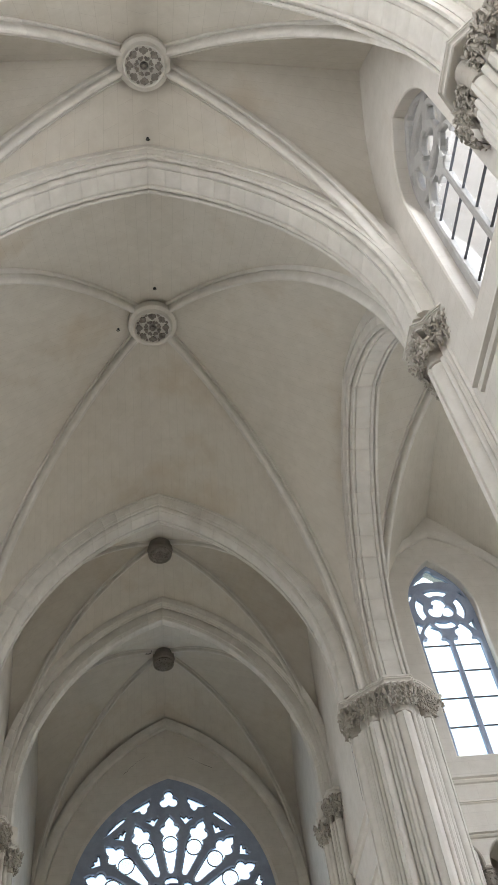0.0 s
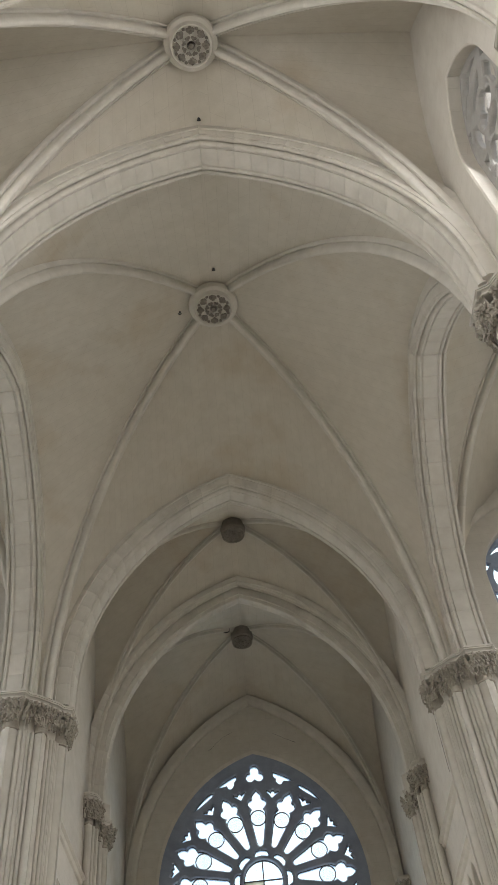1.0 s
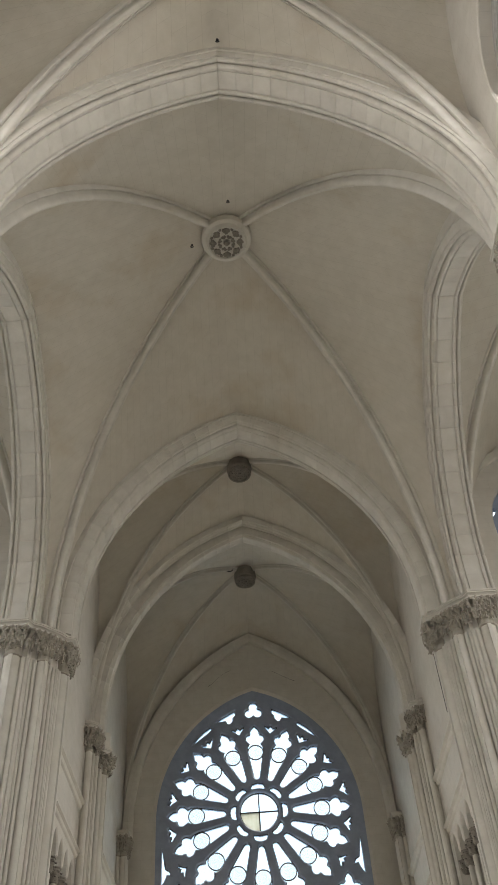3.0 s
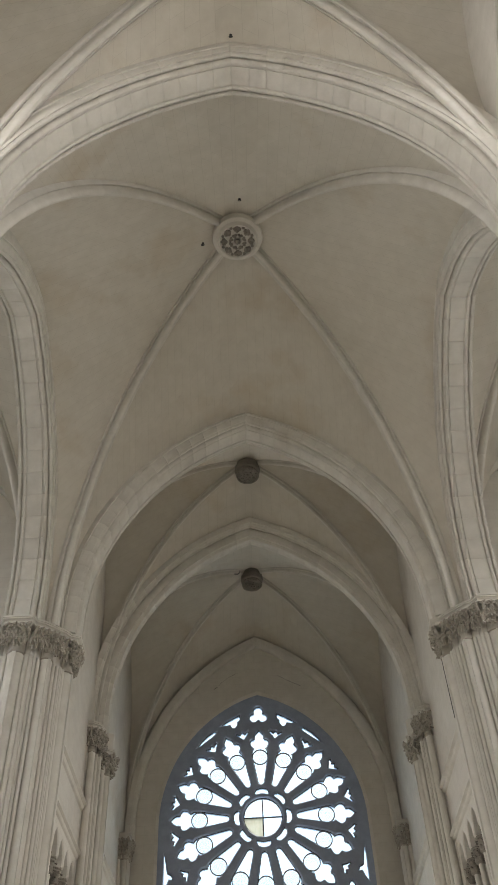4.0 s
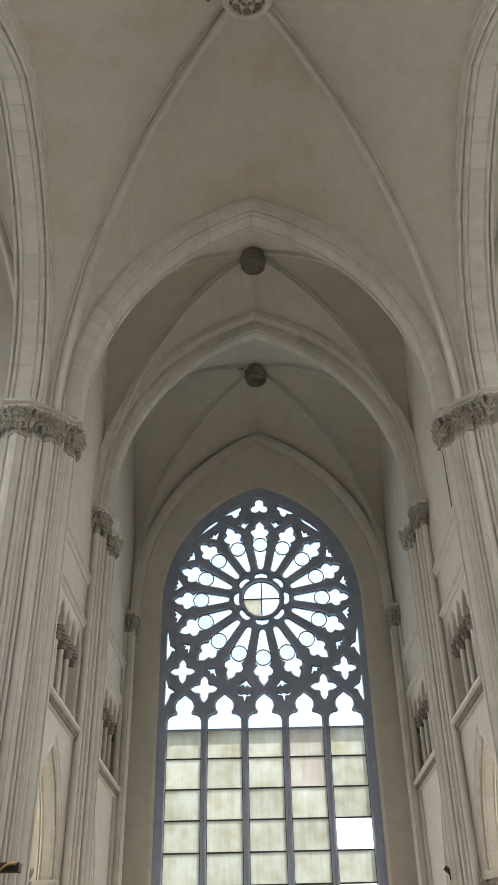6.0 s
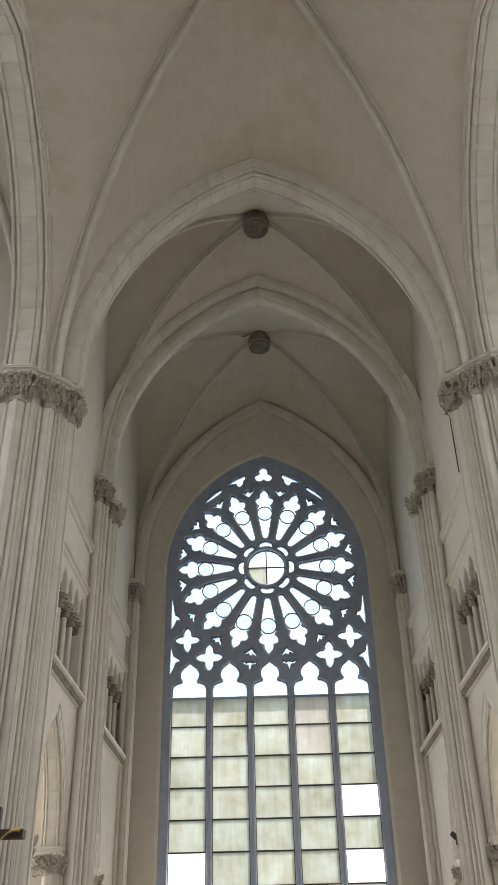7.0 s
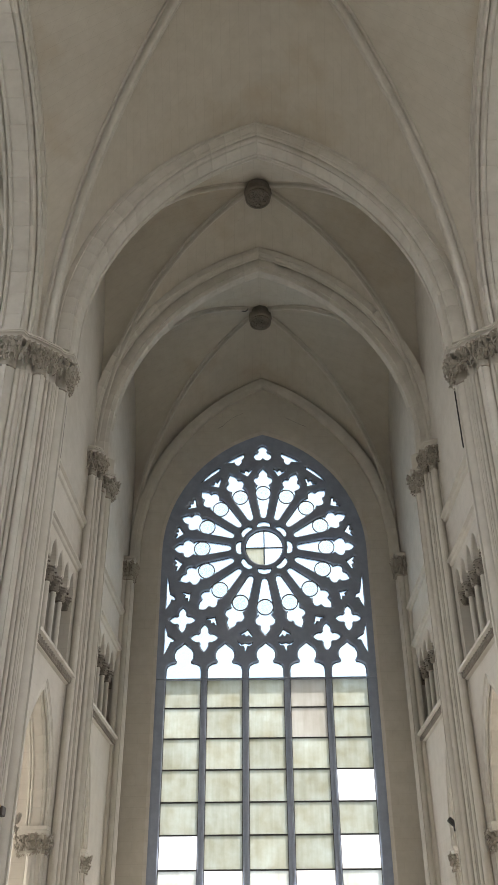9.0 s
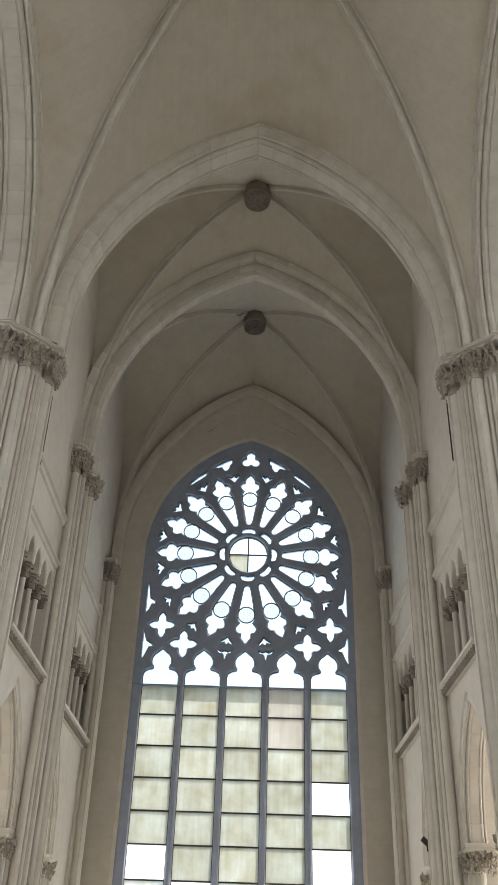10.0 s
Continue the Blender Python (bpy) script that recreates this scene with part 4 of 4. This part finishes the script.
# ---- transepts ----
TR_END = 11.0
for side, name in ((-1, "north"), (1, "south")):
    for y, turn, tag, light in ((20.05, 0, "east", 26), (9.25, 180, "west", 26)):
        xc = side * 8.0
        u = (lambda x: x) if turn == 0 else (lambda x: -x)
        sgn = 1 if turn == 0 else -1
        holes = [pointed(0, 12.0, 0.98, 16.55, 1.85), *[[(sgn * side * u_, z_) for u_, z_ in o] for o in triforium_outlines(-1.78, 2.45, 6)]]
        bay_wall("wall_%s_transept_%s" % (name, tag), (xc, y + sgn * 0.4), turn, -3.0, 3.0, GROUND, 23.0, holes, 0.8, "pale limewashed transept wall with a tall window over a gallery")
        two_light_window("transept_window", (xc, y + sgn * 0.35), turn, 0, 12.0, 0.88, 16.55, 1.75, "tall two-light traceried window of clear glass", light)
        for z, reach, height in ((11.25, 0.14, 0.2), (10.75, 0.06, 0.08), (9.95, 0.12, 0.16), (7.1, 0.22, 0.3)):
            string_course("string_course", (xc, y), turn, -2.6, 2.9, z, reach, height, "thin moulded string course")
        for k in range(7):
            colonnette((xc + side * (-1.78 + 0.705 * k), y + sgn * 0.2), turn, 7.56, 9.33)
        arch_ring("wall_rib", side * 8.25, y - sgn * 0.02, True, "slim pale wall rib over the transept window", half=2.4, rise=3.5, scale=0.28, stones=7, spring=15.4, stilt=0.4)
        bm = bmesh.new()
        box(bm, side * 5.2, y + sgn * 1.6, GROUND, side * 11.4, y + sgn * 2.0, 12.2)
        tagged(part("wall_%s_gallery_%s" % (name, tag), bm, WALL), "plain limewashed gallery wall", "wall", kind="structure")
        bm = bmesh.new()
        box(bm, side * 5.2, y + sgn * 0.8, 11.8, side * 11.4, y + sgn * 2.0, 12.0)
        tagged(part("ceiling_gallery", bm, WEB), "plain plastered gallery ceiling", "ceiling", kind="structure")
    yc = (ARCH_A + ARCH_B) / 2
    # Unseen end wall; its opening is added to hold a fill lamp.
    ob = new("wall_%s_transept_end" % name, plate_mesh("wall_end", [[(-7, GROUND), (7, GROUND), (7, 23.0), (-7, 23.0)], pointed(0, 8.0, 2.4, 14.0, 4.2)], 0.8, 0.05, WALL))
    ob.matrix_world = facing(side * (TR_END + 0.4), yc, -90 if side > 0 else 90)
    tagged(ob, "pale limewashed transept end wall", "wall", kind="structure")
    # Added lamp, aimed low to brighten the crossing piers.
    window_light("transept_end_light", (side * (TR_END + 0.5), yc, 11.5), (0, yc, 5), 4.8, 7, 100 if side > 0 else 80).data.spread = radians(132)

# ---- closing walls and roof ----
bm = bmesh.new()
box(bm, -6, NAVE[0] - 0.8, GROUND, 6, NAVE[0], 23.0)
tagged(part("wall_west", bm, WALL), "plain limewashed west wall", "wall", kind="structure")
bm = bmesh.new()
box(bm, -5.9, NAVE[0] - 0.8, 25.0, 5.9, EAST + 1.0, 25.3)
tagged(part("ceiling_roof", bm, WALL), "roof over the main vaults", "ceiling", kind="structure")
for side in (-1, 1):
    bm = bmesh.new()
    box(bm, side * 5.9, ARCH_A - 0.7, 25.0, side * 11.8, ARCH_B + 0.7, 25.3)
    tagged(part("ceiling_roof", bm, WALL), "roof over the transept vault", "ceiling", kind="structure")
    bm = bmesh.new()
    box(bm, side * 5.7, NAVE[0] - 0.8, 23.0, side * 5.9, EAST + 1.0, 25.0)
    tagged(part("wall_parapet", bm, WALL), "plain wall above the vaults", "wall", kind="structure")

# ---- small fittings ----
def floodlight(at):
    root = thing("floodlight", "small black floodlight tilted on a wall bracket", "lamp", "", at)
    bm = bmesh.new()
    box(bm, -0.19, -0.06, -0.055, 0.19, 0.06, 0.055)
    bmesh.ops.bevel(bm, geom=bm.edges[:], offset=0.015, segments=1, affect="EDGES")
    head = part("housing", bm, BLACK, root)
    head.rotation_euler = (radians(-15), radians(42), 0)
    bm = bmesh.new()
    box(bm, 0.0, 0.06, -0.16, 0.12, 0.11, -0.12)
    box(bm, -0.02, 0.07, -0.16, 0.02, 0.11, 0.02)
    part("bracket", bm, BLACK, root)
    return root


BLACK = plain("black_metal", (0.02, 0.02, 0.022), 0.45, 0.5)
OAK = plain("dark_stained_oak", (0.05, 0.035, 0.028), 0.55)
GILT = plain("worn_gilding", (0.55, 0.40, 0.16), 0.4, 0.8)
floodlight((4.74, 27.6, 4.27))

root = thing("beam_bracket", "dark oak beam end with a gilded scroll, fixed to the pier", "bracket", "", (-5.0, 19.12, 3.4))
bm = bmesh.new()
box(bm, -0.7, -0.1, 0.0, 0.6, 0.12, 0.15)
bmesh.ops.bevel(bm, geom=bm.edges[:], offset=0.012, segments=1, affect="EDGES")
part("beam", bm, OAK, root)
bm = bmesh.new()
box(bm, 0.02, -0.08, 0.152, 0.16, 0.06, 0.52)
part("post", bm, OAK, root)
bm = bmesh.new()
rings = []
for i in range(15):
    v = i / 14
    x, z = 0.56 - 0.75 * v, 0.12 - 0.42 * v ** 1.5 + 0.03 * math.sin(v * 9)
    rr = 0.035 * (1 - 0.3 * v)
    rings.append([(x + rr * 0.4 * math.sin(math.tau * k / 8), -0.14 + rr * math.cos(math.tau * k / 8), z + rr * math.sin(math.tau * k / 8)) for k in range(8)])
skin(bm, rings)
part("scroll", bm, GILT, root, "gilded scroll", smooth=True)


def cable(at, length):
    """A black strip put where a narrow shaded gap runs beside a pier."""
    root = thing("cable", "thick black strip standing for the shaded gap beside the pier", "cable", "cables", at)
    bm = bmesh.new()
    lathe(bm, 0, 0, [(0.05, -length), (0.05, -length * 0.5), (0.045, 0)], 8)
    part("lead", bm, BLACK, root, smooth=True)
    for k in range(3):
        bm = bmesh.new()
        box(bm, -0.045, -0.035, -length * (0.15 + 0.35 * k) - 0.02, 0.045, 0.035, -length * (0.15 + 0.35 * k) + 0.02)
        part("clip", bm, BLACK, root)


for x, y, z, length in ((-4.85, 21.36, 13.2, 1.9), (-4.85, 27.1, 13.3, 1.75), (4.85, 21.48, 13.4, 1.6), (4.85, 27.5, 13.3, 1.6)):
    cable((x, y, z), length)


def web_speck(web_name, x, y):
    """A small black ring shape, added for a dark speck in a vault's web."""
    me = bpy.data.objects[web_name].data
    tree = BVHTree.FromPolygons([v.co for v in me.vertices], [p.vertices for p in me.polygons])
    hit = tree.ray_cast(Vector((x, y, 15)), Vector((0, 0, 1)))[0]
    root = thing("ring_bolt", "small black ring added for a dark speck in the vault web", "bolt", "ring bolts", hit)
    bm = bmesh.new()
    lathe(bm, 0, 0, [(0.032, 0.03), (0.035, -0.005), (0.016, -0.012), (0.016, -0.05)], 10)
    part("plate", bm, BLACK, root)
    bm = bmesh.new()
    skin(bm, [[((0.04 + 0.012 * math.cos(math.tau * k / 6)) * math.cos(a), 0.012 * math.sin(math.tau * k / 6), -0.085 + (0.04 + 0.012 * math.cos(math.tau * k / 6)) * math.sin(a)) for k in range(6)] for a in (math.tau * i / 14 for i in range(15))], caps=False)
    part("ring", bm, BLACK, root)


for web_name, x, y in (("ceiling_nave", 0.03, 8.48), ("ceiling_crossing", 0.1, 13.3), ("ceiling_crossing", -1.0, 14.6)):
    web_speck(web_name, x, y)

# thin dark lines over the great window, along a faint relieving arch
for pts in (((-1.72, 19.33), (-1.55, 19.45), (-1.40, 19.62), (-1.1, 19.86), (-0.75, 20.03)), ((1.74, 19.33), (1.5, 19.45), (1.2, 19.62), (0.85, 19.84))):
    bm = bmesh.new()
    skin(bm, [[(x, EAST - 0.252 + dy, z + dz * (1.2 - 0.22 * i)) for dy, dz in ((0.01, 0.016), (-0.004, 0.0), (0.01, -0.016))] for i, (x, z) in enumerate(pts)])
    tagged(part("trim_crack", bm, BLACK), "thin dark line along a faint relieving arch in the plaster", "crack", kind="structure")

root = thing("iron_hook", "small black iron hook beside the vault boss", "hook", "", (-0.5, 28.6, 22.1))
bm = bmesh.new()
skin(bm, [[(x + 0.018 * math.cos(math.tau * k / 6) * 0.3, 0.018 * math.cos(math.tau * k / 6), z + 0.018 * math.sin(math.tau * k / 6)) for k in range(6)] for x, z in ((0.05, 0.12), (0.03, 0.0), (-0.05, -0.06), (-0.18, -0.04), (-0.26, 0.0), (-0.28, 0.06))])
part("rod", bm, BLACK, root, smooth=True)
